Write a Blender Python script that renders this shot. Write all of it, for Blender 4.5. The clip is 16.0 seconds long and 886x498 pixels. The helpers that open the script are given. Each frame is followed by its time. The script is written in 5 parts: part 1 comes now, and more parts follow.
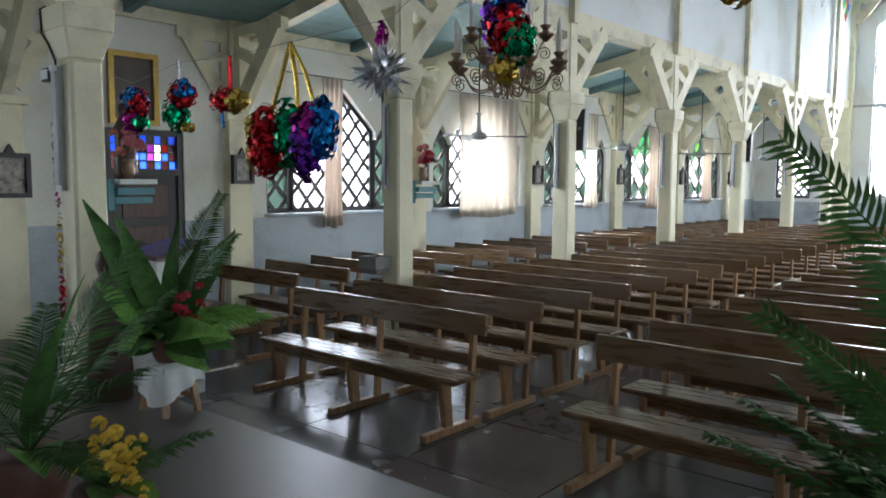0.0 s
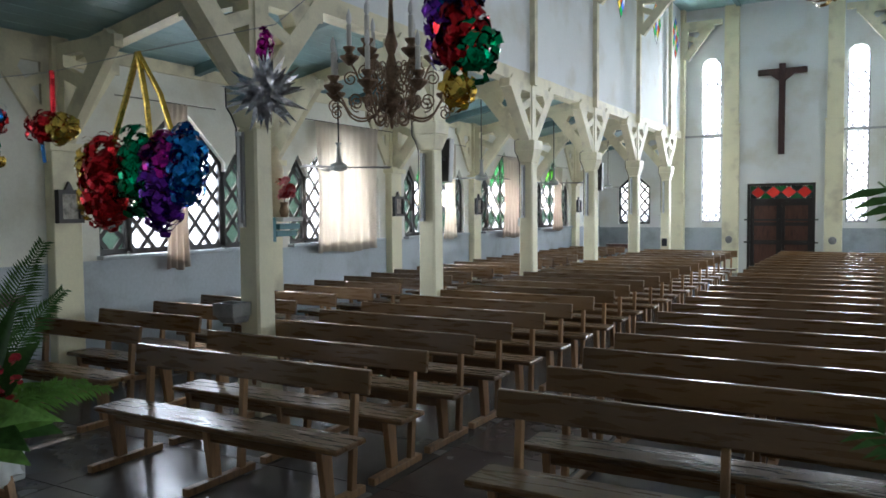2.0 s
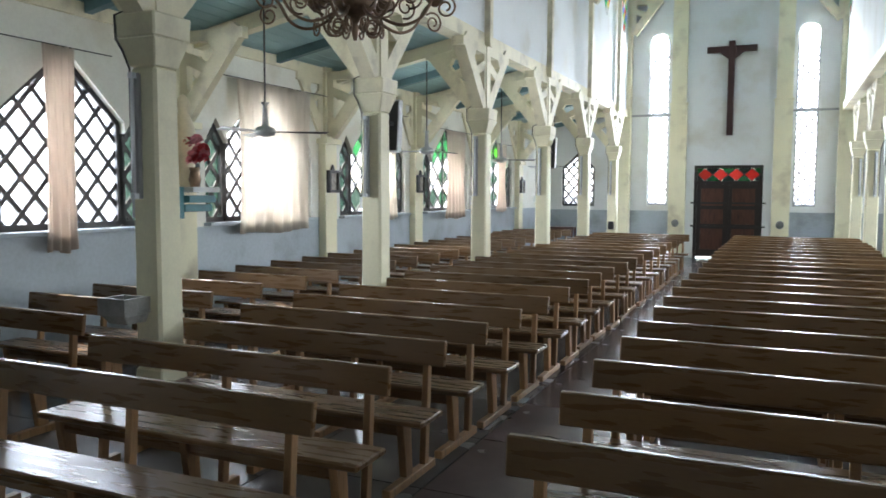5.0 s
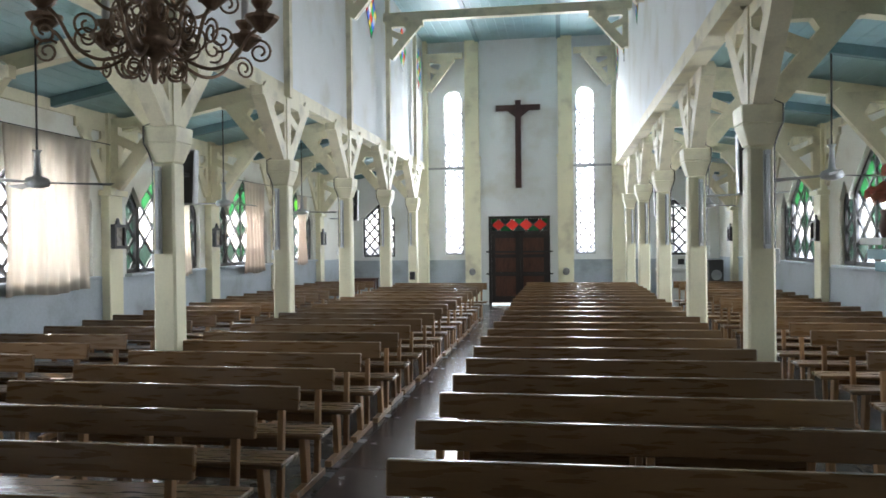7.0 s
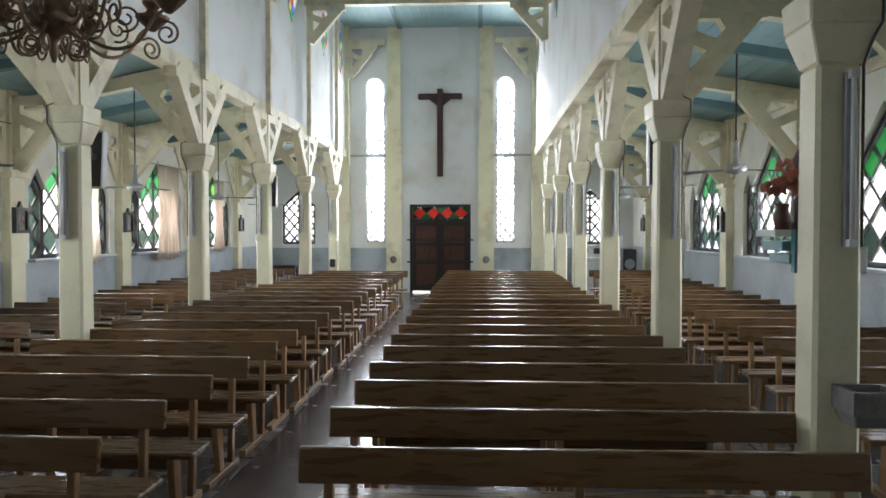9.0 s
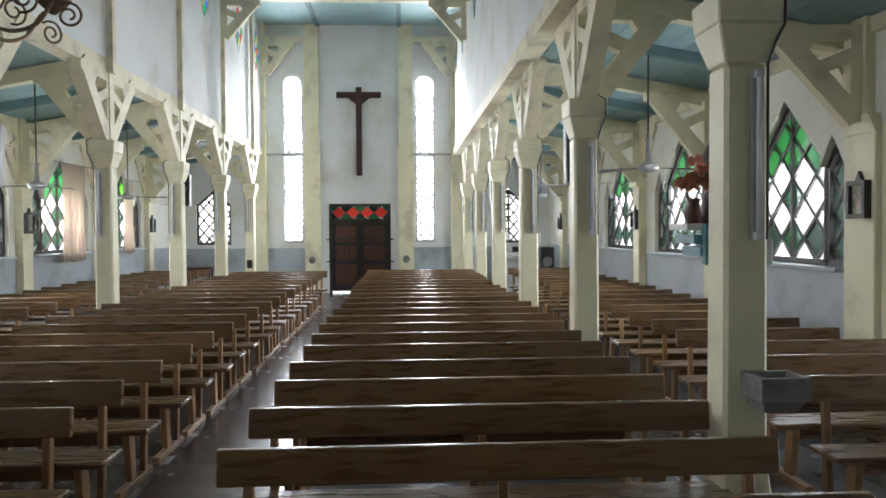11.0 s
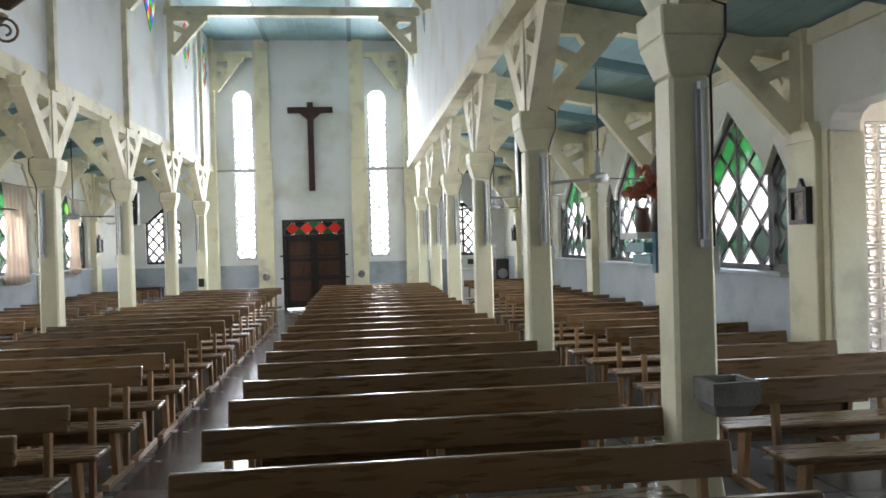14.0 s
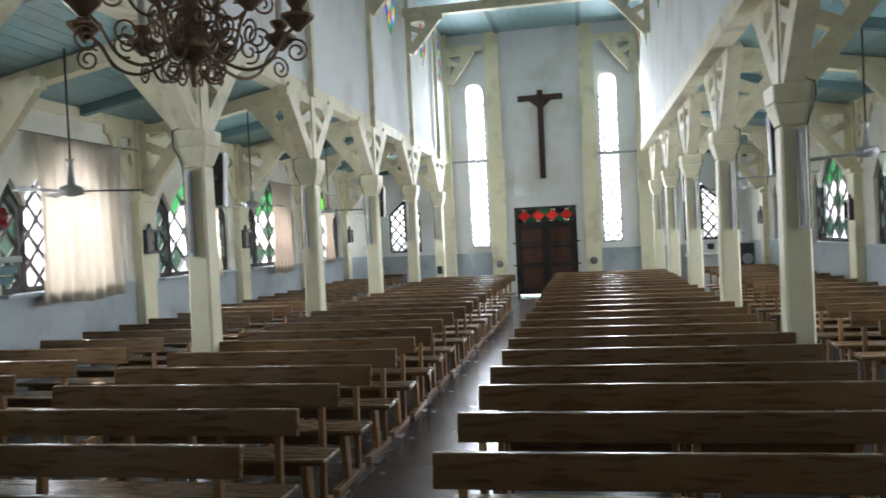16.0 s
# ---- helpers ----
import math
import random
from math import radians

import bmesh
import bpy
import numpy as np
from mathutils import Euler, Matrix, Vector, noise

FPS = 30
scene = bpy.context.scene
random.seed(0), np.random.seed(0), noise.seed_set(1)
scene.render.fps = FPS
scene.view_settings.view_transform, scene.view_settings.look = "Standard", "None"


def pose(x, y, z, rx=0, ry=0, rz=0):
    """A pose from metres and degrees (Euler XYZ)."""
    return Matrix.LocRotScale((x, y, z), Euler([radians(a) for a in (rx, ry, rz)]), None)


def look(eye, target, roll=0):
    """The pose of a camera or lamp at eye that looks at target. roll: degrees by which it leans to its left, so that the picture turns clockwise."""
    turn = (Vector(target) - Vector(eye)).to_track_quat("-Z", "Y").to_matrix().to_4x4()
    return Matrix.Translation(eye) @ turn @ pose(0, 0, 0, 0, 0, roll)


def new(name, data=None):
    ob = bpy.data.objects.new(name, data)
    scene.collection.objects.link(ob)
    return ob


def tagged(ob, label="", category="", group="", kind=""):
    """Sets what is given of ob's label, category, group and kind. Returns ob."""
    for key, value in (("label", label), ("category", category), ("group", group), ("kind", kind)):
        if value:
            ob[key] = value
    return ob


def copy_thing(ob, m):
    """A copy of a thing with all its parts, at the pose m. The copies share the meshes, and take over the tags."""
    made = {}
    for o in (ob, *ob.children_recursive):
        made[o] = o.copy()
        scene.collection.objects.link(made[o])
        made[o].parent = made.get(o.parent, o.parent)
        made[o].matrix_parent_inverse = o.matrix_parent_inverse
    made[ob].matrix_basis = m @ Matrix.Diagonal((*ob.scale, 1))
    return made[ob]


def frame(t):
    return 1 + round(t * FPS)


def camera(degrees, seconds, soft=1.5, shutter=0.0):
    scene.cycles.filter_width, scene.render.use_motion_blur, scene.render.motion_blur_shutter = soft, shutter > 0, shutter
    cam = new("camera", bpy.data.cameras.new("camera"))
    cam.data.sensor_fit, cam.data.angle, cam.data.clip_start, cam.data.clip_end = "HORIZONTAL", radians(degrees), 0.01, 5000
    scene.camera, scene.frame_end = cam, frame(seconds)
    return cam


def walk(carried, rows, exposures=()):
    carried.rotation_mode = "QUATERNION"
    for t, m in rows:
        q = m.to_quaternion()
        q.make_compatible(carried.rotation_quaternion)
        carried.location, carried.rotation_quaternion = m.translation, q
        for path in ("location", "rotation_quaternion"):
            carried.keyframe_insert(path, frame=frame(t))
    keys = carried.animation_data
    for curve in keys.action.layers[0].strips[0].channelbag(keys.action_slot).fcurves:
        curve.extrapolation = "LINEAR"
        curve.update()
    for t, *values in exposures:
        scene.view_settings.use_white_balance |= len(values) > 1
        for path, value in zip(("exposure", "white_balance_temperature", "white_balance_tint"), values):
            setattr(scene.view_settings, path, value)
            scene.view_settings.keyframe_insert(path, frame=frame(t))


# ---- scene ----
cam = camera(60.29, 16.0, soft=1.6, shutter=0.3)
# seconds, x, y, z, yaw, pitch, roll
ROWS = [
    (0.0, 2.897, -5.899, 1.884, 40.85, -5.05, -0.33),
    (0.5, 2.717, -5.765, 1.930, 38.83, -2.78, -0.39),
    (1.0, 2.620, -5.694, 1.910, 35.85, -1.85, -1.60),
    (1.5, 2.469, -5.643, 1.953, 32.60, -2.54, -2.08),
    (2.0, 2.341, -5.531, 1.952, 29.38, -2.95, 0.48),
    (2.5, 2.211, -5.345, 1.943, 29.57, -4.74, -0.54),
    (3.0, 2.087, -5.095, 1.920, 29.77, -4.60, -0.54),
    (5.5, 1.279, -4.252, 1.859, 19.16, -3.38, 0.81),
    (6.0, 1.233, -4.227, 1.893, 12.93, -1.60, 2.65),
    (6.5, 1.210, -4.184, 1.893, 11.21, -0.79, 0.75),
    (7.0, 1.235, -4.158, 1.891, 8.81, -0.53, 0.60),
    (7.5, 1.252, -4.145, 1.896, 6.91, -0.81, 0.29),
    (8.0, 1.253, -4.116, 1.892, 5.41, -1.28, 0.17),
    (8.5, 1.250, -4.115, 1.893, 4.43, -1.42, -0.09),
    (9.0, 1.275, -4.180, 1.892, 2.99, -1.47, 0.02),
    (11.5, 1.264, -4.140, 1.863, -4.52, -1.52, 0.95),
    (12.0, 1.278, -4.137, 1.861, -6.28, -1.64, 1.59),
    (12.5, 1.284, -4.137, 1.853, -8.23, -1.51, 1.52),
    (13.0, 1.290, -4.126, 1.858, -8.45, -1.19, 1.61),
    (13.5, 1.285, -4.127, 1.861, -7.78, -0.90, 1.45),
    (14.0, 1.275, -4.142, 1.866, -6.39, -0.53, 1.60),
    (14.5, 1.265, -4.159, 1.872, -4.10, -0.35, 1.98),
    (15.0, 1.250, -4.208, 1.877, 0.33, -0.58, 2.88),
    (15.5, 1.200, -4.145, 1.875, 5.01, -0.93, 3.20),
    (16.0, 1.173, -4.164, 1.887, 10.63, -0.93, 2.69),
]
walk(cam, [(t, pose(x, y, z, 90 + pitch, roll, yaw)) for t, x, y, z, yaw, pitch, roll in ROWS],
     [(0.0, 1.85, 6050, 10), (0.6, 1.55, 6050, 10), (1.0, 1.4, 6050, 10), (1.5, 1.42, 6080, 10.5), (3.2, 1.66, 6120, 10), (5.5, 1.8, 6200, 10), (7.0, 1.53, 6250, 11), (9.0, 1.5, 6400, 11.5), (12.5, 1.7, 6500, 12), (14.0, 1.65, 6450, 11.5), (16.0, 1.45, 6300, 10)])

# ---- world and light ----
world = bpy.data.worlds.new("sky")
scene.world = world
world.use_nodes = True
wn = world.node_tree
sky = wn.nodes.new("ShaderNodeTexSky")
sky.sky_type, sky.sun_disc = "NISHITA", False
sky.sun_elevation, sky.sun_rotation = radians(50), radians(-75)
wn.links.new(sky.outputs[0], wn.nodes["Background"].inputs[0])
wn.nodes["Background"].inputs[1].default_value = 0.30
sun = new("sun", bpy.data.lights.new("sun", "SUN"))
sun.data.energy, sun.data.angle, sun.data.color = 3.0, radians(0.6), (1.0, 0.93, 0.83)
sun.matrix_world = look((-20, 4, 24), (0, 0, 0))


def area(name, eye, target, w, h, watts, colour=(0.93, 0.97, 1.0)):
    la = bpy.data.lights.new(name, "AREA")
    la.shape, la.size, la.size_y, la.energy, la.color = "RECTANGLE", w, h, watts, colour
    ob = new(name, la)
    ob.matrix_world = look(eye, target)
    return ob


# ---- sizes of the place ----
N, NL, NR, B, E = 2.89, 2.84, 3.04, 3.34, 18.63           # nave half width, column lines, bay, end wall
WL, WR = -5.42, 5.707                # inner faces of the aisle walls
CAP, BEAM, AISLE_W, AISLE_C, NAVE_C = 3.12, 4.05, 3.84, 4.30, 7.9
SILL, DAIS, DAIS_Y = 1.45, 0.30, -3.08
BACK = -9.0
LAMP_L, LAMP_R, LAMP_S, LAMP_E, LAMP_P, LAMP_B = 140, 115, 240, 40, 24, 60   # watts of sky light in the openings, some of them unseen and added

# ---- materials ----
def mat(name, rgb, rough=0.6, metal=0.0, vary=0.12, scale=6.0, fine=60.0, bump=0.15, stretch=(1, 1, 1), second=None, spec=0.5, piece=0.0, trans=0.0, coat=0.0):
    """A worn surface: two scales of tone, fine relief; second is the tone of its stains, piece the change from piece to piece."""
    m = bpy.data.materials.new(name)
    m.use_nodes = True
    t = m.node_tree
    b = t.nodes["Principled BSDF"]
    tc, mp = t.nodes.new("ShaderNodeTexCoord"), t.nodes.new("ShaderNodeMapping")
    mp.inputs["Scale"].default_value = stretch
    t.links.new(tc.outputs["Object"], mp.inputs["Vector"])
    big, small = t.nodes.new("ShaderNodeTexNoise"), t.nodes.new("ShaderNodeTexNoise")
    big.inputs["Scale"].default_value, big.inputs["Detail"].default_value = scale, 5
    small.inputs["Scale"].default_value, small.inputs["Detail"].default_value = fine, 4
    t.links.new(mp.outputs[0], big.inputs["Vector"])
    t.links.new(mp.outputs[0], small.inputs["Vector"])
    ramp = t.nodes.new("ShaderNodeValToRGB")
    lo = second or tuple(c * (1 - 2.2 * vary) for c in rgb)
    hi = tuple(min(1, c * (1 + vary)) for c in rgb)
    ramp.color_ramp.elements[0].position, ramp.color_ramp.elements[0].color = 0.28, (*lo, 1)
    ramp.color_ramp.elements[1].position, ramp.color_ramp.elements[1].color = 0.75, (*hi, 1)
    mid = ramp.color_ramp.elements.new(0.48)
    mid.color = (*rgb, 1)
    t.links.new(big.outputs["Fac"], ramp.inputs[0])
    mix = t.nodes.new("ShaderNodeMix")
    mix.data_type, mix.blend_type = "RGBA", "MULTIPLY"
    mix.inputs[0].default_value = min(1, vary * 3)
    t.links.new(ramp.outputs[0], mix.inputs[6])
    t.links.new(small.outputs["Color"], mix.inputs[7])
    gray = t.nodes.new("ShaderNodeMapRange")
    gray.inputs["From Min"].default_value, gray.inputs["From Max"].default_value = 0.3, 0.7
    gray.inputs["To Min"].default_value, gray.inputs["To Max"].default_value = 0.72, 1.12
    t.links.new(small.outputs["Fac"], gray.inputs[0])
    t.links.new(gray.outputs[0], mix.inputs[7])
    out = mix.outputs[2]
    if piece:
        info, hs = t.nodes.new("ShaderNodeObjectInfo"), t.nodes.new("ShaderNodeHueSaturation")
        rg = t.nodes.new("ShaderNodeMapRange")
        rg.inputs["To Min"].default_value, rg.inputs["To Max"].default_value = 1 - piece, 1 + piece
        t.links.new(info.outputs["Random"], rg.inputs[0])
        t.links.new(rg.outputs[0], hs.inputs["Value"])
        t.links.new(out, hs.inputs["Color"])
        out = hs.outputs[0]
    t.links.new(out, b.inputs["Base Color"])
    rr = t.nodes.new("ShaderNodeMapRange")
    rr.inputs["To Min"].default_value, rr.inputs["To Max"].default_value = max(0.03, rough - 0.14), min(1, rough + 0.14)
    t.links.new(big.outputs["Fac"], rr.inputs[0])
    t.links.new(rr.outputs[0], b.inputs["Roughness"])
    b.inputs["Metallic"].default_value = metal
    b.inputs["Specular IOR Level"].default_value = spec
    b.inputs["Transmission Weight"].default_value = trans
    b.inputs["Coat Weight"].default_value = coat
    b.inputs["Coat Roughness"].default_value = 0.15
    if bump:
        bp = t.nodes.new("ShaderNodeBump")
        bp.inputs["Strength"].default_value, bp.inputs["Distance"].default_value = bump, 0.01
        t.links.new(small.outputs["Fac"], bp.inputs["Height"])
        t.links.new(bp.outputs[0], b.inputs["Normal"])
    return m


def glass(name, rgb, clear=0.85, rough=0.08):
    """Thin pane: light passes tinted, with some scatter and a gloss."""
    m = bpy.data.materials.new(name)
    m.use_nodes = True
    t = m.node_tree
    t.nodes.remove(t.nodes["Principled BSDF"])
    tr, tl, gl = t.nodes.new("ShaderNodeBsdfTransparent"), t.nodes.new("ShaderNodeBsdfTranslucent"), t.nodes.new("ShaderNodeBsdfGlossy")
    no = t.nodes.new("ShaderNodeTexNoise")
    no.inputs["Scale"].default_value = 14
    ramp = t.nodes.new("ShaderNodeValToRGB")
    ramp.color_ramp.elements[0].color = (*[c * 0.7 for c in rgb], 1)
    ramp.color_ramp.elements[1].color = (*rgb, 1)
    t.links.new(no.outputs["Fac"], ramp.inputs[0])
    for n in (tr, tl):
        t.links.new(ramp.outputs[0], n.inputs["Color"])
    gl.inputs["Roughness"].default_value = rough
    a, b2 = t.nodes.new("ShaderNodeMixShader"), t.nodes.new("ShaderNodeMixShader")
    a.inputs[0].default_value, b2.inputs[0].default_value = clear, 0.06
    t.links.new(tl.outputs[0], a.inputs[1])
    t.links.new(tr.outputs[0], a.inputs[2])
    t.links.new(a.outputs[0], b2.inputs[1])
    t.links.new(gl.outputs[0], b2.inputs[2])
    t.links.new(b2.outputs[0], t.nodes["Material Output"].inputs[0])
    return m


def cloth(name, rgb, through_=0.5):
    m = bpy.data.materials.new(name)
    m.use_nodes = True
    t = m.node_tree
    b = t.nodes["Principled BSDF"]
    w = t.nodes.new("ShaderNodeTexNoise")
    w.inputs["Scale"].default_value = 9
    ramp = t.nodes.new("ShaderNodeValToRGB")
    ramp.color_ramp.elements[0].color, ramp.color_ramp.elements[1].color = (*[c * 0.8 for c in rgb], 1), (*rgb, 1)
    t.links.new(w.outputs["Fac"], ramp.inputs[0])
    t.links.new(ramp.outputs[0], b.inputs["Base Color"])
    b.inputs["Roughness"].default_value = 0.9
    tl, mx = t.nodes.new("ShaderNodeBsdfTranslucent"), t.nodes.new("ShaderNodeMixShader")
    t.links.new(ramp.outputs[0], tl.inputs["Color"])
    mx.inputs[0].default_value = through_
    t.links.new(b.outputs[0], mx.inputs[1])
    t.links.new(tl.outputs[0], mx.inputs[2])
    t.links.new(mx.outputs[0], t.nodes["Material Output"].inputs[0])
    return m


M_CREAM = mat("cream_paint", (0.77, 0.73, 0.53), 0.5, vary=0.06, scale=2.2, fine=45, bump=0.08, second=(0.55, 0.50, 0.36))
M_CREAM_B = mat("cream_beam_paint", (0.74, 0.69, 0.51), 0.55, vary=0.08, scale=3, fine=50, bump=0.1, second=(0.50, 0.46, 0.34))
M_WHITE = mat("white_plaster", (0.74, 0.76, 0.77), 0.7, vary=0.05, scale=1.1, fine=30, bump=0.12, second=(0.62, 0.61, 0.56))
M_OFFW = mat("offwhite_plaster", (0.72, 0.72, 0.66), 0.7, vary=0.06, scale=1.3, fine=30, bump=0.12, second=(0.60, 0.57, 0.48))
M_PORCH = mat("warm_cream_plaster", (0.80, 0.70, 0.60), 0.7, vary=0.05, scale=1.2, fine=30, bump=0.12, second=(0.66, 0.55, 0.45))
M_GREY = mat("blue_grey_dado_paint", (0.40, 0.45, 0.50), 0.55, vary=0.10, scale=1.8, fine=24, bump=0.15, second=(0.28, 0.31, 0.34))
M_TEAL = mat("teal_board_paint", (0.27, 0.43, 0.46), 0.42, vary=0.08, scale=2, fine=40, bump=0.08, second=(0.20, 0.32, 0.34), spec=0.6)
M_TEALD = mat("dark_teal_beam_paint", (0.13, 0.22, 0.24), 0.5, vary=0.1, scale=3, bump=0.1)
M_FLOOR = mat("polished_concrete_slab", (0.095, 0.089, 0.09), 0.25, vary=0.07, scale=0.9, fine=9, bump=0.04, second=(0.065, 0.065, 0.07), piece=0.16)
M_RED = mat("oxide_red_concrete_slab", (0.105, 0.075, 0.073), 0.26, vary=0.07, scale=0.9, fine=9, bump=0.04, second=(0.07, 0.052, 0.052), piece=0.14)
M_JOINT = mat("dark_floor_joint", (0.05, 0.048, 0.05), 0.6, vary=0.2, scale=4)
M_DAIS = mat("pale_terrazzo", (0.105, 0.088, 0.08), 0.40, vary=0.06, scale=0.8, fine=90, bump=0.03, piece=0.05)
M_PEW = mat("varnished_brown_wood", (0.146, 0.080, 0.032), 0.29, vary=0.12, scale=3, fine=26, bump=0.03, stretch=(1.0, 9, 9), piece=0.25, spec=0.6)
M_LEG = mat("pale_worn_wood", (0.30, 0.17, 0.08), 0.42, vary=0.2, scale=3, fine=26, bump=0.08, stretch=(8, 8, 1), piece=0.3)
M_FRAME = mat("black_brown_window_wood", (0.018, 0.016, 0.016), 0.45, vary=0.2, scale=8)
M_DOOR = mat("dark_red_brown_door_wood", (0.075, 0.028, 0.018), 0.38, vary=0.25, scale=4, stretch=(6, 6, 1))
M_DOORF = mat("blackened_door_frame_wood", (0.018, 0.015, 0.015), 0.4, vary=0.2, scale=6)
M_CROSS = mat("dark_cross_wood", (0.06, 0.025, 0.024), 0.45, vary=0.2, scale=5, stretch=(5, 5, 1))
M_CLEAR = glass("clear_pane_glass", (0.97, 0.98, 1.0), 0.92)
M_GREEN = glass("green_pane_glass", (0.035, 0.14, 0.055), 0.5)
M_MIDGREEN = glass("bottle_green_pane_glass", (0.020, 0.062, 0.032), 0.4)
M_LIME = glass("lime_pane_glass", (0.10, 0.27, 0.04), 0.5)
M_DKGREEN = glass("dull_green_pane_glass", (0.014, 0.028, 0.020), 0.35, 0.2)
M_REDG = glass("red_pane_glass", (0.42, 0.055, 0.04), 0.3)
M_BLUEG = glass("blue_pane_glass", (0.10, 0.25, 0.85), 0.3)
M_YELG = glass("yellow_pane_glass", (0.95, 0.75, 0.15), 0.3)
M_CURT = cloth("cream_curtain_cloth", (0.78, 0.72, 0.64), 0.55)
M_CURT2 = cloth("pinkish_beige_curtain_cloth", (0.64, 0.56, 0.49), 0.5)
M_STEEL = mat("painted_grey_steel", (0.34, 0.35, 0.36), 0.4, 0.3, vary=0.1)
M_VIOLET = glass("violet_pane_glass", (0.45, 0.10, 0.50), 0.35)
M_DKRED = glass("dark_red_pane_glass", (0.06, 0.008, 0.012), 0.35, 0.2)
HIGH_GLASS = [glass("high_%s_glass" % n, c, 0.2) for n, c in (("yellow", (1.0, 0.85, 0.30)), ("green", (0.12, 0.75, 0.30)), ("white", (1.0, 1.0, 1.0)), ("red", (0.95, 0.22, 0.15)), ("blue", (0.30, 0.45, 0.95)))]
M_TUBE = mat("white_tube_glass", (0.75, 0.78, 0.8), 0.2, vary=0.02, bump=0)
M_BLACK = mat("black_plastic", (0.02, 0.02, 0.022), 0.4, vary=0.1)
M_STONE = mat("grey_stone", (0.24, 0.235, 0.225), 0.7, vary=0.2, scale=5, fine=60, bump=0.4)
M_GROUND = mat("outside_earth", (0.33, 0.28, 0.2), 0.9, vary=0.2, scale=0.6, fine=12)


# ---- mesh helpers ----
def mesh_of(bm, name, material):
    me = bpy.data.meshes.new(name)
    bmesh.ops.recalc_face_normals(bm, faces=bm.faces[:])
    bm.to_mesh(me)
    bm.free()
    for m in material if isinstance(material, (list, tuple)) else [material]:
        me.materials.append(m)
    return me


def part(name, bm, material, parent=None, label="", smooth=False):
    """Links a bmesh as one mesh object, under a thing or a part."""
    me = mesh_of(bm, name, material)
    if smooth:
        me.polygons.foreach_set("use_smooth", [True] * len(me.polygons))
    ob = new(name, me)
    ob.parent = parent
    return tagged(ob, label)


def setting(name, bm, material, label, category="wall"):
    return tagged(part(name, bm, material), label, category, kind="structure")


def thing(name, label, category, at=(0, 0, 0), turn=0, group=""):
    ob = new(name)
    ob.matrix_world = pose(*at, 0, 0, turn)
    ob.empty_display_size = 0.1
    return tagged(ob, label, category, group)


def hexa(bm, c, bev=0.0):
    """A solid from eight corners: four below, four above."""
    v = [bm.verts.new(p) for p in c]
    fs = [bm.faces.new([v[i] for i in f]) for f in ((3, 2, 1, 0), (4, 5, 6, 7), (0, 1, 5, 4), (1, 2, 6, 5), (2, 3, 7, 6), (3, 0, 4, 7))]
    if bev:
        es = {e for f in fs for e in f.edges}
        bmesh.ops.bevel(bm, geom=list(es), offset=bev, segments=1, affect="EDGES", profile=0.5)
    return bm


def box(bm, x0, x1, y0, y1, z0, z1, bev=0.0):
    return hexa(bm, [(x0, y0, z0), (x1, y0, z0), (x1, y1, z0), (x0, y1, z0), (x0, y0, z1), (x1, y0, z1), (x1, y1, z1), (x0, y1, z1)], bev)


def boxm(*a, bev=0.0):
    return box(bmesh.new(), *a, bev=bev)


def frustum(bm, x, y, z0, w0, z1, w1, bev=0.0):
    a, b = w0 / 2, w1 / 2
    return hexa(bm, [(x - a, y - a, z0), (x + a, y - a, z0), (x + a, y + a, z0), (x - a, y + a, z0),
                     (x - b, y - b, z1), (x + b, y - b, z1), (x + b, y + b, z1), (x - b, y + b, z1)], bev)


def prism(bm, pts, axis, a, b):
    """A flat outline in the plane across axis ('x': outline in y, z; 'y': in x, z; 'z': in x, y), from a to b."""
    def at(p, d):
        return (d, p[0], p[1]) if axis == "x" else (p[0], d, p[1]) if axis == "y" else (p[0], p[1], d)
    va, vb = [bm.verts.new(at(p, a)) for p in pts], [bm.verts.new(at(p, b)) for p in pts]
    bm.faces.new(va[::-1])
    bm.faces.new(vb)
    for i in range(len(pts)):
        j = (i + 1) % len(pts)
        bm.faces.new((va[i], va[j], vb[j], vb[i]))
    return bm


def bar(bm, p, q, width, axis, a, b):
    """A straight flat bar from p to q in the plane across axis."""
    dx, dz = q[0] - p[0], q[1] - p[1]
    l = math.hypot(dx, dz) or 1
    nx, nz = -dz / l * width / 2, dx / l * width / 2
    return prism(bm, [(p[0] + nx, p[1] + nz), (p[0] - nx, p[1] - nz), (q[0] - nx, q[1] - nz), (q[0] + nx, q[1] + nz)], axis, a, b)


def tube(bm, pts, r, seg=8, taper=None):
    """A round rod along points."""
    rings = []
    pts = [Vector(p) for p in pts]
    for i, p in enumerate(pts):
        d = (pts[min(i + 1, len(pts) - 1)] - pts[max(i - 1, 0)]).normalized()
        u = d.orthogonal().normalized() if not rings else (u0 - d * u0.dot(d)).normalized()
        u0 = u
        w = d.cross(u)
        rr = r if taper is None else r * taper[i]
        rings.append([bm.verts.new(p + (u * math.cos(k * math.tau / seg) + w * math.sin(k * math.tau / seg)) * rr) for k in range(seg)])
    for a, b in zip(rings, rings[1:]):
        for k in range(seg):
            bm.faces.new((a[k], a[(k + 1) % seg], b[(k + 1) % seg], b[k]))
    bm.faces.new(rings[0][::-1])
    bm.faces.new(rings[-1])
    return bm


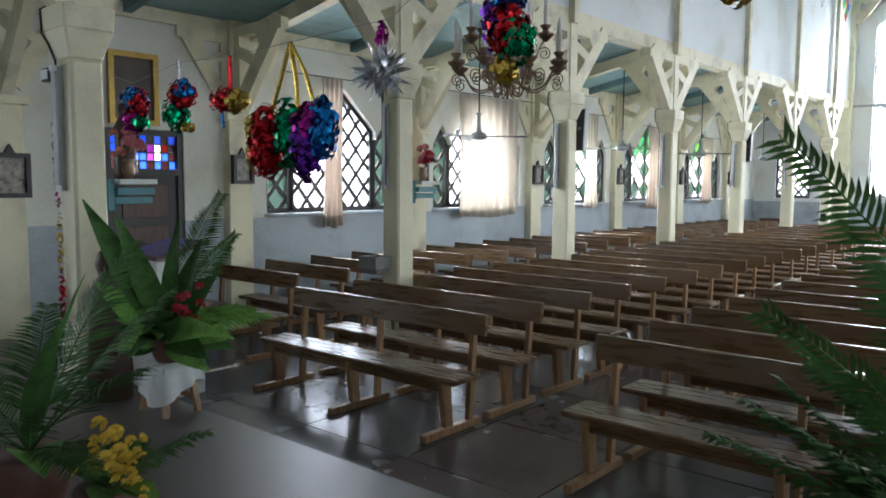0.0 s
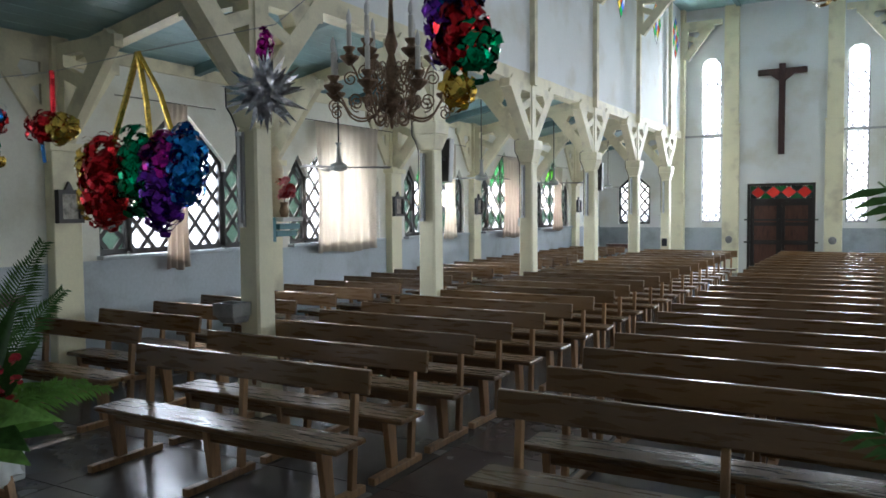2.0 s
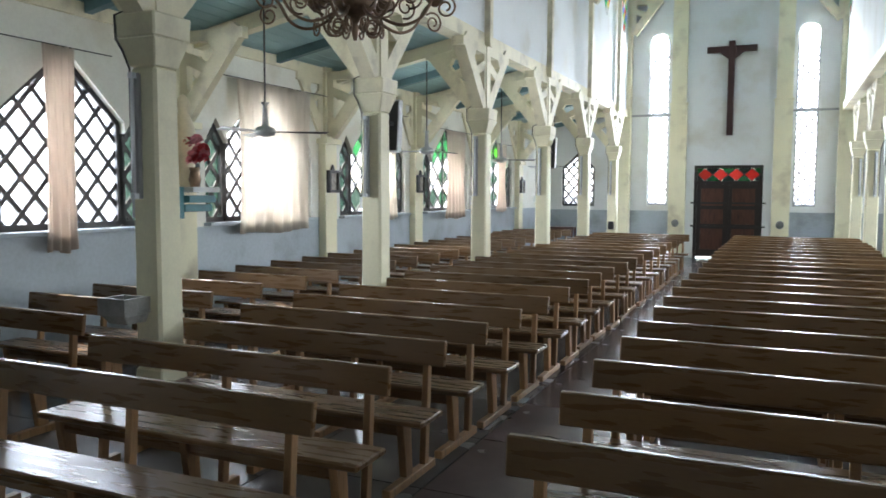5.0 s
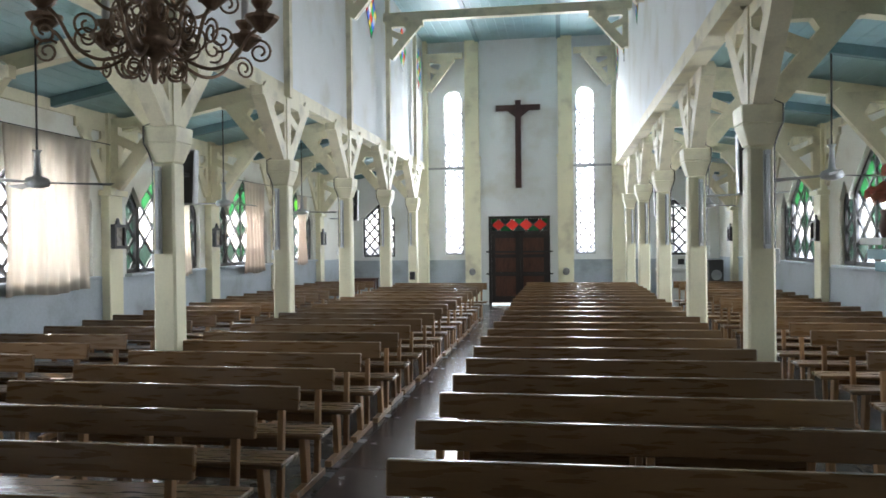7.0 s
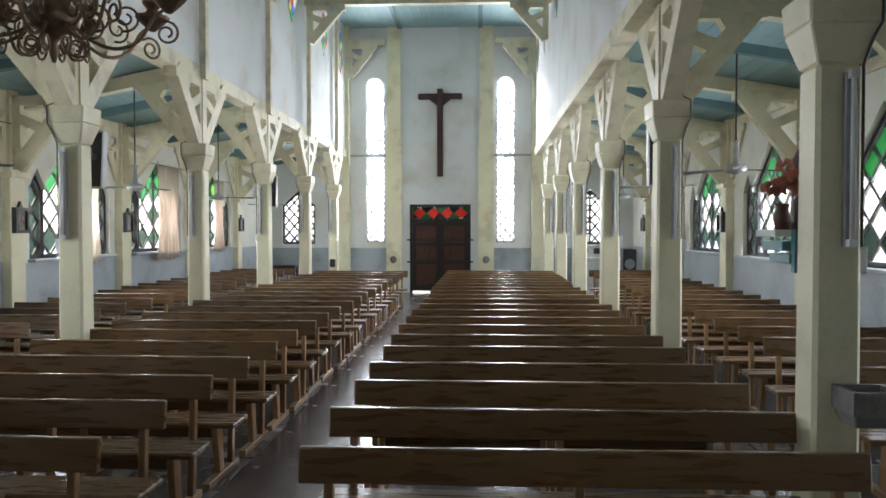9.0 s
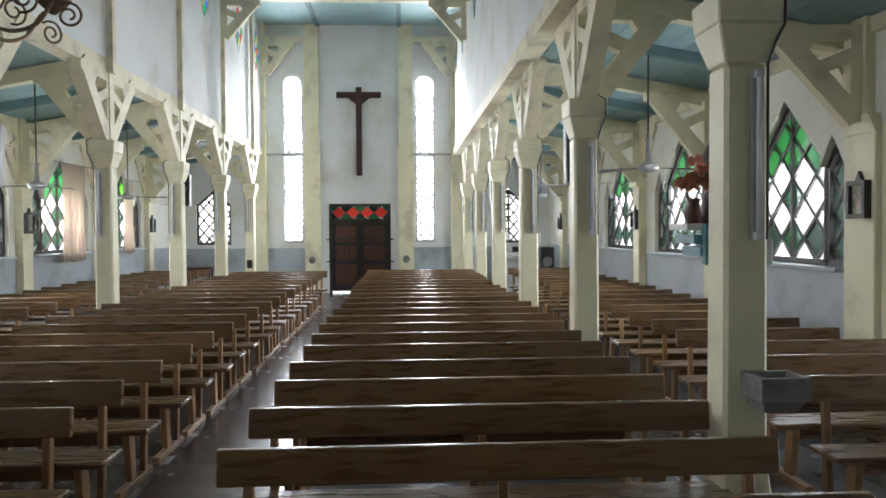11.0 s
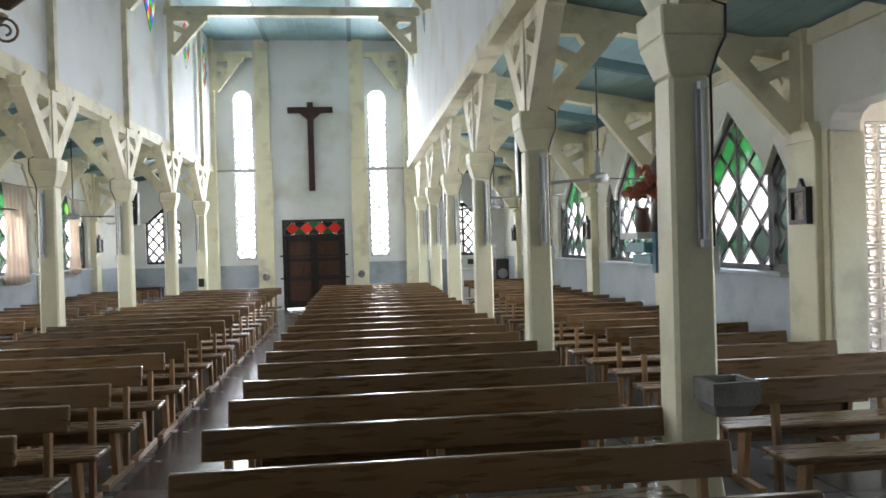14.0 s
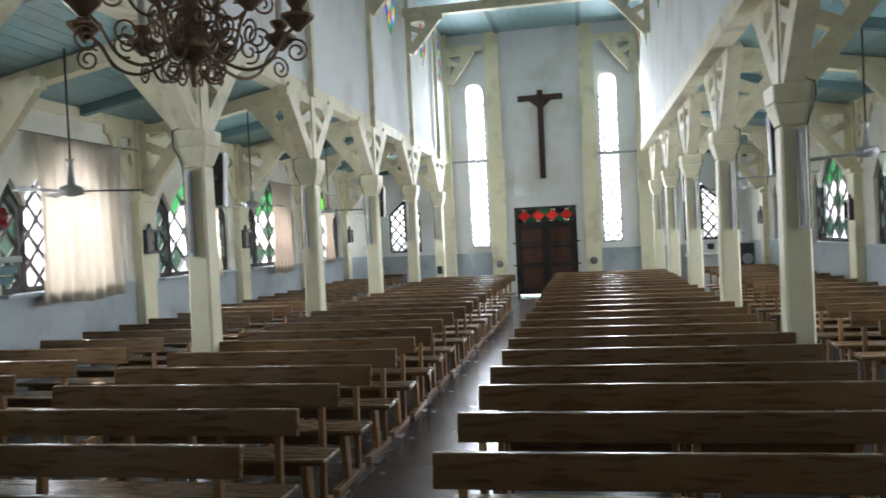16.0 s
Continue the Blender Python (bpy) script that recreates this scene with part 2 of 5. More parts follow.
def lathe(bm, prof, seg=16, x=0, y=0, z=0):
    """A turned body from (radius, height) pairs."""
    rings = [[bm.verts.new((x + r * math.cos(k * math.tau / seg), y + r * math.sin(k * math.tau / seg), z + h)) for k in range(seg)] for r, h in prof]
    for a, b in zip(rings, rings[1:]):
        for k in range(seg):
            bm.faces.new((a[k], a[(k + 1) % seg], b[(k + 1) % seg], b[k]))
    bm.faces.new(rings[0][::-1])
    bm.faces.new(rings[-1])
    return bm


def clip(poly, hull):
    """The part of a convex outline inside a convex hull (both counter-clockwise)."""
    out = list(poly)
    for i in range(len(hull)):
        (ax, ay), (bx, by) = hull[i], hull[(i + 1) % len(hull)]
        src, out = out, []
        for k in range(len(src)):
            p, q = src[k], src[(k + 1) % len(src)]
            dp = (bx - ax) * (p[1] - ay) - (by - ay) * (p[0] - ax)
            dq = (bx - ax) * (q[1] - ay) - (by - ay) * (q[0] - ax)
            if dp >= 0:
                out.append(p)
            if (dp > 0 > dq) or (dp < 0 < dq):
                s = dp / (dp - dq)
                out.append((p[0] + (q[0] - p[0]) * s, p[1] + (q[1] - p[1]) * s))
        if not out:
            return []
    clean = []
    for p in out:
        if not clean or math.dist(p, clean[-1]) > 1e-4:
            clean.append(p)
    if len(clean) > 1 and math.dist(clean[0], clean[-1]) < 1e-4:
        clean.pop()
    return clean if len(clean) > 2 else []


# ---- large structure ----
def strips(bm, axis, a, b, u0, u1, z0, top, openings):
    """A wall from u0 to u1 with openings: each (bottom, [(u, z), ...] its upper outline from side to side)."""
    cur = u0
    for bottom, line in sorted(openings, key=lambda o: o[1][0][0]):
        prism(bm, [(cur, z0), (line[0][0], z0), (line[0][0], top), (cur, top)], axis, a, b)
        if bottom > z0:
            prism(bm, [(line[0][0], z0), (line[-1][0], z0), (line[-1][0], bottom), (line[0][0], bottom)], axis, a, b)
        for p, q in zip(line, line[1:]):
            if q[0] - p[0] > 1e-4 and top - min(p[1], q[1]) > 1e-3:
                prism(bm, [p, q, (q[0], top), (p[0], top)], axis, a, b)
        cur = line[-1][0]
    prism(bm, [(cur, z0), (u1, z0), (u1, top), (cur, top)], axis, a, b)
    return bm


TRIPLE = [(-1.22, 2.50), (-0.995, 2.82), (-0.77, 2.50), (-0.77, 2.62), (0, 3.33), (0.77, 2.62), (0.77, 2.50), (0.995, 2.82), (1.22, 2.50)]
BL = 3.29                                          # bay of the left aisle wall
LW = [k * BL + 1.40 for k in range(0, 5)]          # middles of the window bays
RW = [k * B + 1.20 for k in range(1, 5)]
SANCT = -6.4                                       # sanctuary windows, unseen, added to let light in
DOOR_Y = (-1.95, -1.0)                             # side door in the left wall


def triple(y):
    return (SILL, [(y + u, z) for u, z in TRIPLE])


# the aisle walls: dado below the sill, plaster above
DADO = 1.40
side_door = (0.0, [(DOOR_Y[0], DADO), (DOOR_Y[1], DADO)])
side_door_up = (DADO, [(DOOR_Y[0], 2.46), (DOOR_Y[1], 2.46)])
porch = (0.0, [(-1.6, DADO), (2.58, DADO)])
ARCH = [(-1.6, 2.55), (-1.45, 2.85), (-1.2, 3.02), (2.40, 3.02), (2.51, 2.97), (2.56, 2.90), (2.58, 2.80)]
setting("wall_left_dado", strips(bmesh.new(), "x", WL - 0.3, WL, BACK, E, 0, DADO, [side_door]), M_GREY, "blue-grey painted lower wall of the aisle, scuffed")
setting("wall_left", strips(bmesh.new(), "x", WL - 0.3, WL, BACK, E, DADO, AISLE_C + 0.2, [side_door_up] + [triple(y) for y in [SANCT] + LW]), M_OFFW, "off-white plastered aisle wall with pointed windows")
setting("wall_right_dado", strips(bmesh.new(), "x", WR, WR + 0.3, BACK, E, 0, DADO, [porch]), M_GREY, "blue-grey painted lower wall of the aisle, scuffed")
setting("wall_right", strips(bmesh.new(), "x", WR, WR + 0.3, BACK, E, DADO, AISLE_C + 0.2, [(DADO, ARCH)] + [triple(y) for y in [SANCT] + RW]), M_OFFW, "off-white plastered aisle wall with pointed windows and a wide opening")

# the end wall with door, slits and aisle windows
SLIT_W, SLIT_X = 0.28, 1.944


def slit_top(x):
    return (1.5, [(x + SLIT_W * math.cos(a), 6.14 + SLIT_W * math.sin(a)) for a in [math.pi - i * math.pi / 8 for i in range(9)]])


END_WIN = [(-0.50, 2.62), (0, 3.08), (0.50, 2.62)]
ends = [(SILL, [(x + u, z) for u, z in END_WIN]) for x in (-4.28, 4.45)]
door_top = [(-0.91, 2.64), (0.91, 2.64)]
setting("wall_end_dado", strips(bmesh.new(), "y", E, E + 0.35, WL - 0.3, WR + 0.3, 0, 1.34, [(0, [(-1.15, 1.34), (1.15, 1.34)])]), M_GREY, "blue-grey painted lower end wall")
setting("wall_end", strips(bmesh.new(), "y", E, E + 0.35, WL - 0.3, WR + 0.3, 1.34, NAVE_C + 0.3, [(1.34, door_top), slit_top(-SLIT_X), slit_top(SLIT_X)] + ends), M_WHITE, "white plastered end wall above the entrance")
for s in (-1, 1):
    bm = boxm(*sorted((s * 1.14, s * 1.60)), E - 0.16, E, 0, 4.40)
    box(bm, *sorted((s * 1.17, s * 1.58)), E - 0.12, E, 4.40, NAVE_C)
    box(bm, *sorted((s * 1.12, s * 1.62)), E - 0.19, E, 4.36, 4.42)
    setting("wall_end_pilaster", bm, M_CREAM, "cream painted pilaster beside the entrance", "pilaster")
    setting("wall_end_jamb", boxm(*sorted((s * 0.91, s * 1.15)), E, E + 0.35, 0, 1.34), M_WHITE, "white plastered strip beside the entrance")
    bm = boxm(*sorted((s * 1.60, s * 2.9)), E - 0.05, E, 4.07, 4.13)
    setting("trim", bm, M_STEEL, "grey string course across the slit window", "trim")
    bm = boxm(*sorted((s * (N - 0.18), s * (N + 0.2))), E - 0.25, E, 0, NAVE_C)
    setting("wall_end_corner_pilaster", bm, M_CREAM, "cream painted corner pilaster", "pilaster")

# back of the sanctuary and the closed ends behind the camera
setting("wall_back", boxm(WL - 0.3, WR + 0.3, BACK - 0.3, BACK, 0, NAVE_C + 0.3), M_WHITE, "white plastered wall behind the sanctuary")

# nave walls above the arcade, with lozenge windows in the far bays
LOZ = [12.1, 15.4, 17.7]
for s, nm in ((-1, "left"), (1, "right")):
    bm = bmesh.new()
    x0, x1 = sorted((s * (N - 0.06), s * (N + 0.10)))
    cur = BACK
    for y in LOZ:
        prism(bm, [(cur, BEAM + 0.2), (y - 0.5, BEAM + 0.2), (y - 0.5, NAVE_C), (cur, NAVE_C)], "x", x0, x1)
        for sg in (-1, 1):
            prism(bm, [(y + sg * 0.5, BEAM + 0.2), (y, BEAM + 0.2), (y, 6.35), (y + sg * 0.5, 6.95)], "x", x0, x1)
            prism(bm, [(y + sg * 0.5, NAVE_C), (y, NAVE_C), (y, 7.55), (y + sg * 0.5, 6.95)], "x", x0, x1)
        cur = y + 0.5
    prism(bm, [(cur, BEAM + 0.2), (E, BEAM + 0.2), (E, NAVE_C), (cur, NAVE_C)], "x", x0, x1)
    setting("wall_nave_" + nm, bm, M_WHITE, "white plastered nave wall above the arcade")
    # the beam that carries it
    setting("arcade_beam", boxm(*sorted((s * (N - 0.11), s * (N + 0.14))), BACK, E, BEAM, BEAM + 0.2), M_CREAM_B, "cream painted beam over the columns", "beam")

def slope(f):
    return AISLE_W + (AISLE_C - AISLE_W) * f


# ceilings: boards with fine joints, dark joists
bm = bmesh.new()
for i in range(24):
    w = (2 * N + 0.2) / 24
    box(bm, -N - 0.1 + i * w, -N - 0.1 + (i + 1) * w - 0.006, BACK, E, NAVE_C, NAVE_C + 0.03)
setting("ceiling", bm, M_TEAL, "teal painted board ceiling of the nave", "ceiling")
setting("ceiling_backing", boxm(WL - 0.3, WR + 0.3, BACK - 0.3, E + 0.35, NAVE_C + 0.06, NAVE_C + 0.2), M_TEALD, "dark boards over the nave", "ceiling")
for s, wx in ((-1, WL), (1, WR)):
    x0, x1 = sorted((s * (N + 0.1), wx))
    bm = bmesh.new()
    n = 13
    for i in range(n):
        ya, yb = i / n, (i + 1) / n - 0.003
        xa, xb = wx + (s * (N + 0.1) - wx) * ya, wx + (s * (N + 0.1) - wx) * yb
        za, zb = slope(ya), slope(yb)
        hexa(bm, [(xa, BACK, za), (xb, BACK, zb), (xb, E, zb), (xa, E, za), (xa, BACK, za + 0.03), (xb, BACK, zb + 0.03), (xb, E, zb + 0.03), (xa, E, za + 0.03)])
    setting("ceiling_aisle", bm, M_TEAL, "teal painted sloping board ceiling of the aisle", "ceiling")
    setting("ceiling_aisle_backing", boxm(*sorted((s * (N + 0.1), wx + s * 0.3)), BACK - 0.3, E + 0.35, AISLE_C + 0.2, AISLE_C + 0.3), M_TEALD, "dark boards over the aisle", "ceiling")

# columns, brackets, cross beams
COLS = list(range(-2, 6))


def bracket(bm, u, s, z0, z1, run, axis, a, b, full=1.0):
    """A pierced triangular bracket board: broad sloping brace, post strip, strut between two openings, top strip."""
    h = z1 - z0
    l = math.hypot(run, h)
    ox, oz = -h / l * 0.10, run / l * 0.10
    bar(bm, (u + s * (0.07 + ox * 0.3), z0 + 0.02), (u + s * (run + ox), z1 + oz - 0.06), 0.20 * full, axis, a, b)
    bar(bm, (u + s * 0.05, z0), (u + s * 0.05, z1), 0.13, axis, a + 0.004, b - 0.004)
    bar(bm, (u, z0 + 0.74 * h), (u + s * run * 0.52, z0 + 0.52 * h), 0.13 * full * full, axis, a + 0.003, b - 0.003)
    bar(bm, (u + s * 0.05, z1 - 0.06), (u + s * run, z1 - 0.06), 0.13, axis, a + 0.002, b - 0.002)
    prism(bm, [(u + s * run * 0.45, z1 - 0.1), (u + s * run * 0.95, z1 - 0.1), (u + s * run * 0.62, z0 + 0.62 * h)], axis, a + 0.005, b - 0.005)


def col_x(s, k):
    return -NL if s < 0 else NR + (0.08 if k < 1 else 0.02)


def column(x, y, s):
    base = DAIS if y < DAIS_Y else 0.0
    c = thing("column", "cream painted square column with flared capital and pierced timber brackets", "column", (x, y, base), 0, "arcade columns")
    b = bmesh.new()
    frustum(b, 0, 0, 0, 0.37, 0.55, 0.25, 0.012)
    frustum(b, 0, 0, 0.55, 0.25, 2.75 - base, 0.235, 0.022)
    part("shaft", b, M_CREAM, c)
    b = bmesh.new()
    frustum(b, 0, 0, 2.75 - base, 0.235, 2.95 - base, 0.36, 0.01)
    frustum(b, 0, 0, 2.95 - base, 0.36, CAP - base, 0.38, 0.012)
    part("capital", b, M_CREAM, c)
    part("upper_post", boxm(-0.085 - s * 0.02, 0.085 - s * 0.02, -0.07, 0.07, CAP - base, BEAM - base), M_CREAM_B, c)
    part("wall_post", boxm(*sorted((-s * 0.055, -s * 0.15)), -0.06, 0.06, BEAM - base, NAVE_C - base), M_CREAM_B, c)
    for sg in (-1, 1):
        b = bmesh.new()
        bracket(b, sg * 0.02, sg, CAP - base, BEAM - base, 0.95, "x", -0.09, 0.09)
        part("bracket", b, M_CREAM_B, c)
    b = bmesh.new()
    bracket(b, s * 0.07, s, CAP + 0.02 - base, BEAM - 0.02 - base, 0.85, "y", -0.07, 0.07, 1.0)
    part("bracket", b, M_CREAM_B, c)
    return c


for k in COLS:
    for s, wx in ((-1, WL), (1, WR)):
        y = k * B
        column(col_x(s, k), y, s)
        xn = s * (N + 0.14)

        def sloped(half, drop, lift, yc):
            return hexa(bmesh.new(), [(wx, yc - half, AISLE_W - drop), (xn, yc - half, AISLE_C - drop), (xn, yc + half, AISLE_C - drop), (wx, yc + half, AISLE_W - drop),
                                      (wx, yc - half, AISLE_W - lift), (xn, yc - half, AISLE_C - lift), (xn, yc + half, AISLE_C - lift), (wx, yc + half, AISLE_W - lift)])
        setting("aisle_beam", sloped(0.08, 0.22, 0.03, y), M_CREAM_B, "cream painted cross beam of the aisle", "beam")
        setting("aisle_joist", sloped(0.05, 0.13, 0.004, y + B / 2), M_TEALD, "dark teal joist under the aisle ceiling", "beam")
        setting("wall_plate", boxm(*sorted((wx, wx - s * 0.05)), y + 0.1, y + B - 0.1, AISLE_W - 0.16, AISLE_W - 0.01), M_CREAM_B, "cream painted wall plate under the aisle ceiling", "trim")
        py = (-3.0 if k == -1 else k * BL - 0.30) if s < 0 else y - 0.28
        bm = boxm(*sorted((wx, wx - s * 0.14)), py - 0.17, py + 0.17, 0, 2.62, bev=0.01)
        box(bm, *sorted((wx, wx - s * 0.20)), py - 0.22, py + 0.22, 2.62, 2.70)
        box(bm, *sorted((wx, wx - s * 0.10)), py - 0.10, py + 0.10, 2.70, AISLE_W)
        b2 = bmesh.new()
        bracket(b2, wx - s * 0.10, -s, 2.74, AISLE_W - 0.08, 0.95, "y", py - 0.055, py + 0.055, 1.0)
        for sg in (-1, 1):
            bracket(b2, py + sg * 0.08, sg, 2.80, AISLE_W - 0.16, 0.70, "x", *sorted((wx - s * 0.005, wx - s * 0.05)), 0.9)
        if not (s > 0 and k in (0, 1)):
            setting("wall_pilaster", bm, M_CREAM, "cream painted pilaster on the aisle wall", "pilaster")
            setting("wall_bracket", b2, M_CREAM_B, "cream pierced timber bracket on the aisle wall", "bracket")
bm = boxm(WR - 0.09, WR, 2.68, 3.17, 0, 2.75, bev=0.01)
hexa(bm, [(WR - 0.09, 2.68, 2.75), (WR, 2.68, 2.75), (WR, 3.17, 2.75), (WR - 0.09, 3.17, 2.75), (WR - 0.12, 2.74, 2.92), (WR, 2.74, 2.92), (WR, 3.10, 2.92), (WR - 0.12, 3.10, 2.92)])
box(bm, WR - 0.1, WR, 2.82, 3.05, 2.92, AISLE_W)
setting("trim", boxm(WR - 0.02, WR, 2.585, 2.68, 0, 2.82), M_CREAM, "cream painted edge of the wide opening", "trim")
setting("wall_pilaster", bm, M_CREAM, "broad cream pilaster beside the wide opening", "pilaster")
setting("trim", boxm(WR, WR + 0.32, 2.545, 2.578, 0, 2.80), M_CREAM, "cream painted jamb of the wide opening", "trim")
bm = bmesh.new()
bracket(bm, WR - 0.10, -1, 2.86, AISLE_W - 0.08, 0.95, "y", 2.86, 2.98, 1.0)
bracket(bm, 3.0, 1, 2.85, AISLE_W - 0.16, 0.70, "x", WR - 0.05, WR - 0.005, 0.9)
setting("wall_bracket", bm, M_CREAM_B, "cream pierced timber bracket on the aisle wall", "bracket")

# tie beams of the nave with brackets, and brackets on the end wall
TIE = 7.04
for k in (1, 2, 3, 4):
    y = k * B
    setting("tie_beam", boxm(-N + 0.06, N - 0.06, y - 0.09, y + 0.09, TIE, TIE + 0.20), M_CREAM_B, "cream painted tie beam below the nave ceiling", "beam")
    for s in (-1, 1):
        bm = bmesh.new()
        bracket(bm, s * (N - 0.15), -s, TIE - 0.85, TIE, 0.85, "y", y - 0.07, y + 0.07)
        setting("tie_bracket", bm, M_CREAM_B, "cream pierced bracket under the tie beam", "bracket")
for s in (-1, 1):
    bm = bmesh.new()
    bracket(bm, s * (N - 0.18), -s, 6.40, 7.34, 0.85, "y", E - 0.30, E - 0.18, 1.1)
    box(bm, *sorted((s * 1.62, s * (N - 0.18))), E - 0.30, E - 0.18, 7.34, 7.50)
    setting("end_bracket", bm, M_CREAM_B, "cream pierced bracket on the end wall", "bracket")
for x in (-1.2, 1.2):
    setting("ceiling_joist", boxm(x - 0.06, x + 0.06, 2 * B, E, NAVE_C - 0.055, NAVE_C - 0.004), M_TEALD, "dark teal joist along the nave ceiling", "beam")

# floor: joint bed, slabs come last; the raised sanctuary floor
setting("floor", boxm(WL - 0.3, 9.4, BACK, E + 0.3, -0.12, -0.012), M_JOINT, "dark floor bed with joints between polished slabs", "floor")
bm = boxm(WL, WR, BACK, DAIS_Y, 0, DAIS - 0.03)
box(bm, WL, WR, BACK, DAIS_Y + 0.02, DAIS - 0.03, DAIS, 0.004)
setting("sanctuary_step", bm, M_DAIS, "pale polished terrazzo floor of the raised sanctuary", "floor")
setting("ground", boxm(-400, 400, -400, 400, -0.4, -0.2), M_GROUND, "dry bare earth outside", "ground")


# ---- windows ----
PW, PH = 0.31, 0.36                   # a lozenge pane


def hull_frame(bm, hull, w, a, b):
    n = len(hull)
    for i in range(n):
        bar(bm, hull[i], hull[(i + 1) % n], w, "x", a, b)


def lattice(win, hull, z0, choose, bars=True, pw=PW, ph=PH, wide=0.05, edge=0.075):
    bm = bmesh.new()
    us, zs = [p[0] for p in hull], [p[1] for p in hull]
    cu = (min(us) + max(us)) / 2
    hull_frame(bm, hull, edge, -0.6 * edge, 0.6 * edge)
    for d in (-1, 1):
        for i in range(-24, 25):
            p = (cu + i * pw - d * 3 * pw, z0 - 3 * ph)
            q = (cu + i * pw + d * 12 * pw, z0 + 12 * ph)
            l = math.dist(p, q)
            nx, nz = (q[1] - p[1]) / l * wide / 2, -(q[0] - p[0]) / l * wide / 2
            c = clip([(p[0] - nx, p[1] - nz), (p[0] + nx, p[1] + nz), (q[0] + nx, q[1] + nz), (q[0] - nx, q[1] - nz)], hull)
            if c:
                prism(bm, c, "x", -0.018 + 0.004 * d, 0.018 + 0.004 * d)
    part("window_frame", bm, M_FRAME, win)
    done = {}
    for j in range(-1, 24):
        for i in range(-12, 13):
            if (i + j) % 2 == 0:
                continue
            u, z = cu + i * pw / 2, z0 + j * ph / 2
            c = clip([(u - pw / 2, z), (u, z - ph / 2), (u + pw / 2, z), (u, z + ph / 2)], hull)
            if not c or abs(sum(c[k][0] * c[k - 1][1] - c[k - 1][0] * c[k][1] for k in range(len(c)))) < 0.004:
                continue
            m = choose(i, j, u, z)
            key = (round(c[0][0] - u, 3), round(c[0][1] - z, 3), len(c), round(c[-1][0] - u, 3), round(c[-1][1] - z, 3), m.name)
            if key not in done:
                done[key] = mesh_of(prism(bmesh.new(), [(p[0] - u, p[1] - z) for p in c], "x", -0.003, 0.003), "pane", m)
            ob = new("pane", done[key])
            ob.parent, ob.location, ob.visible_shadow = win, (0, u, z), False


CENTRE = [(-0.75, SILL + 0.03), (0.75, SILL + 0.03), (0.75, 2.61), (0, 3.29), (-0.75, 2.61)]
FLANK = [(0.79, SILL + 0.03), (1.19, SILL + 0.03), (1.19, 2.50), (0.995, 2.78), (0.79, 2.50)]
FLANK2 = [(-p[0], p[1]) for p in (FLANK[1], FLANK[0], FLANK[4], FLANK[3], FLANK[2])]


def pick(kind):
    def choose(i, j, u, z):
        if kind == "flank":
            return M_DKGREEN
        if kind == "bright":
            return M_CLEAR
        if z > 2.62:
            return M_LIME if kind == "lime" and i % 2 else M_GREEN
        return M_MIDGREEN if i == 0 else M_DKGREEN if abs(i) == 2 and j % 4 == 1 else M_CLEAR
    return choose


def triple_window(name, x, y, s, kind):
    w = tagged(new(name), "dark-framed pointed triple window with diamond panes of clear and green glass", "window", "aisle windows", "structure")
    if kind == "bright":
        lattice(w, CENTRE, SILL, pick(kind))
    else:
        lattice(w, CENTRE, SILL + 0.05, pick(kind), pw=0.50, ph=0.47, wide=0.045)
    for f in (FLANK, FLANK2):
        lattice(w, f, SILL, pick("flank"), pw=0.32, ph=0.38, wide=0.055)
    part("mullion", boxm(-0.03, 0.03, -0.03, 0.03, SILL + 0.03, 3.2), M_FRAME, w)
    b = boxm(*sorted((0, -s * 0.24)), -1.26, 1.26, SILL - 0.045, SILL, bev=0.006)
    part("window_sill", b, M_GREY, w)
    w.matrix_world = pose(x, y, 0)
    return w


for i, y in enumerate(LW):
    triple_window("window_%d" % (i + 1), WL - 0.12, y, -1, ("bright", "bright", "mixed", "mixed", "lime")[i])
for i, y in enumerate(RW):
    triple_window("window_%d" % (i + 6), WR + 0.12, y, 1, "mixed")
# two unseen windows behind the camera, added to brighten the sanctuary end
triple_window("window_20", WL - 0.12, SANCT, -1, "bright")
triple_window("window_21", WR + 0.12, SANCT, 1, "bright")
for i, x in enumerate((-4.28, 4.45)):
    w = tagged(new("window_%d" % (i + 10)), "dark-framed pointed window with diamond panes", "window", "end windows", "structure")
    lattice(w, [(-0.48, SILL + 0.03), (0.48, SILL + 0.03), (0.48, 2.60), (0, 3.03), (-0.48, 2.60)], SILL, pick("bright"))
    part("mullion", boxm(-0.03, 0.03, -0.03, 0.03, SILL, 3.0), M_FRAME, w)
    w.matrix_world = pose(x, E + 0.1, 0, 0, 0, 90)
for i, x in enumerate((-SLIT_X, SLIT_X)):
    w = tagged(new("window_%d" % (i + 12)), "tall narrow round-headed slit window with pale diamond lattice", "window", "slit windows", "structure")
    arc = [(SLIT_W * math.cos(a), 6.14 + SLIT_W * math.sin(a)) for a in [k * math.pi / 8 for k in range(9)]]
    M_SAVE, M_FRAME = M_FRAME, M_STEEL
    lattice(w, [(-SLIT_W, 1.52), (SLIT_W, 1.52)] + arc, 1.52, pick("bright"), pw=0.28, ph=0.36, wide=0.035)
    M_FRAME = M_SAVE
    part("transom", boxm(-0.04, 0.04, -SLIT_W, SLIT_W, 4.04, 4.16), M_STEEL, w)
    w.matrix_world = pose(x, E + 0.12, 0, 0, 0, 90)
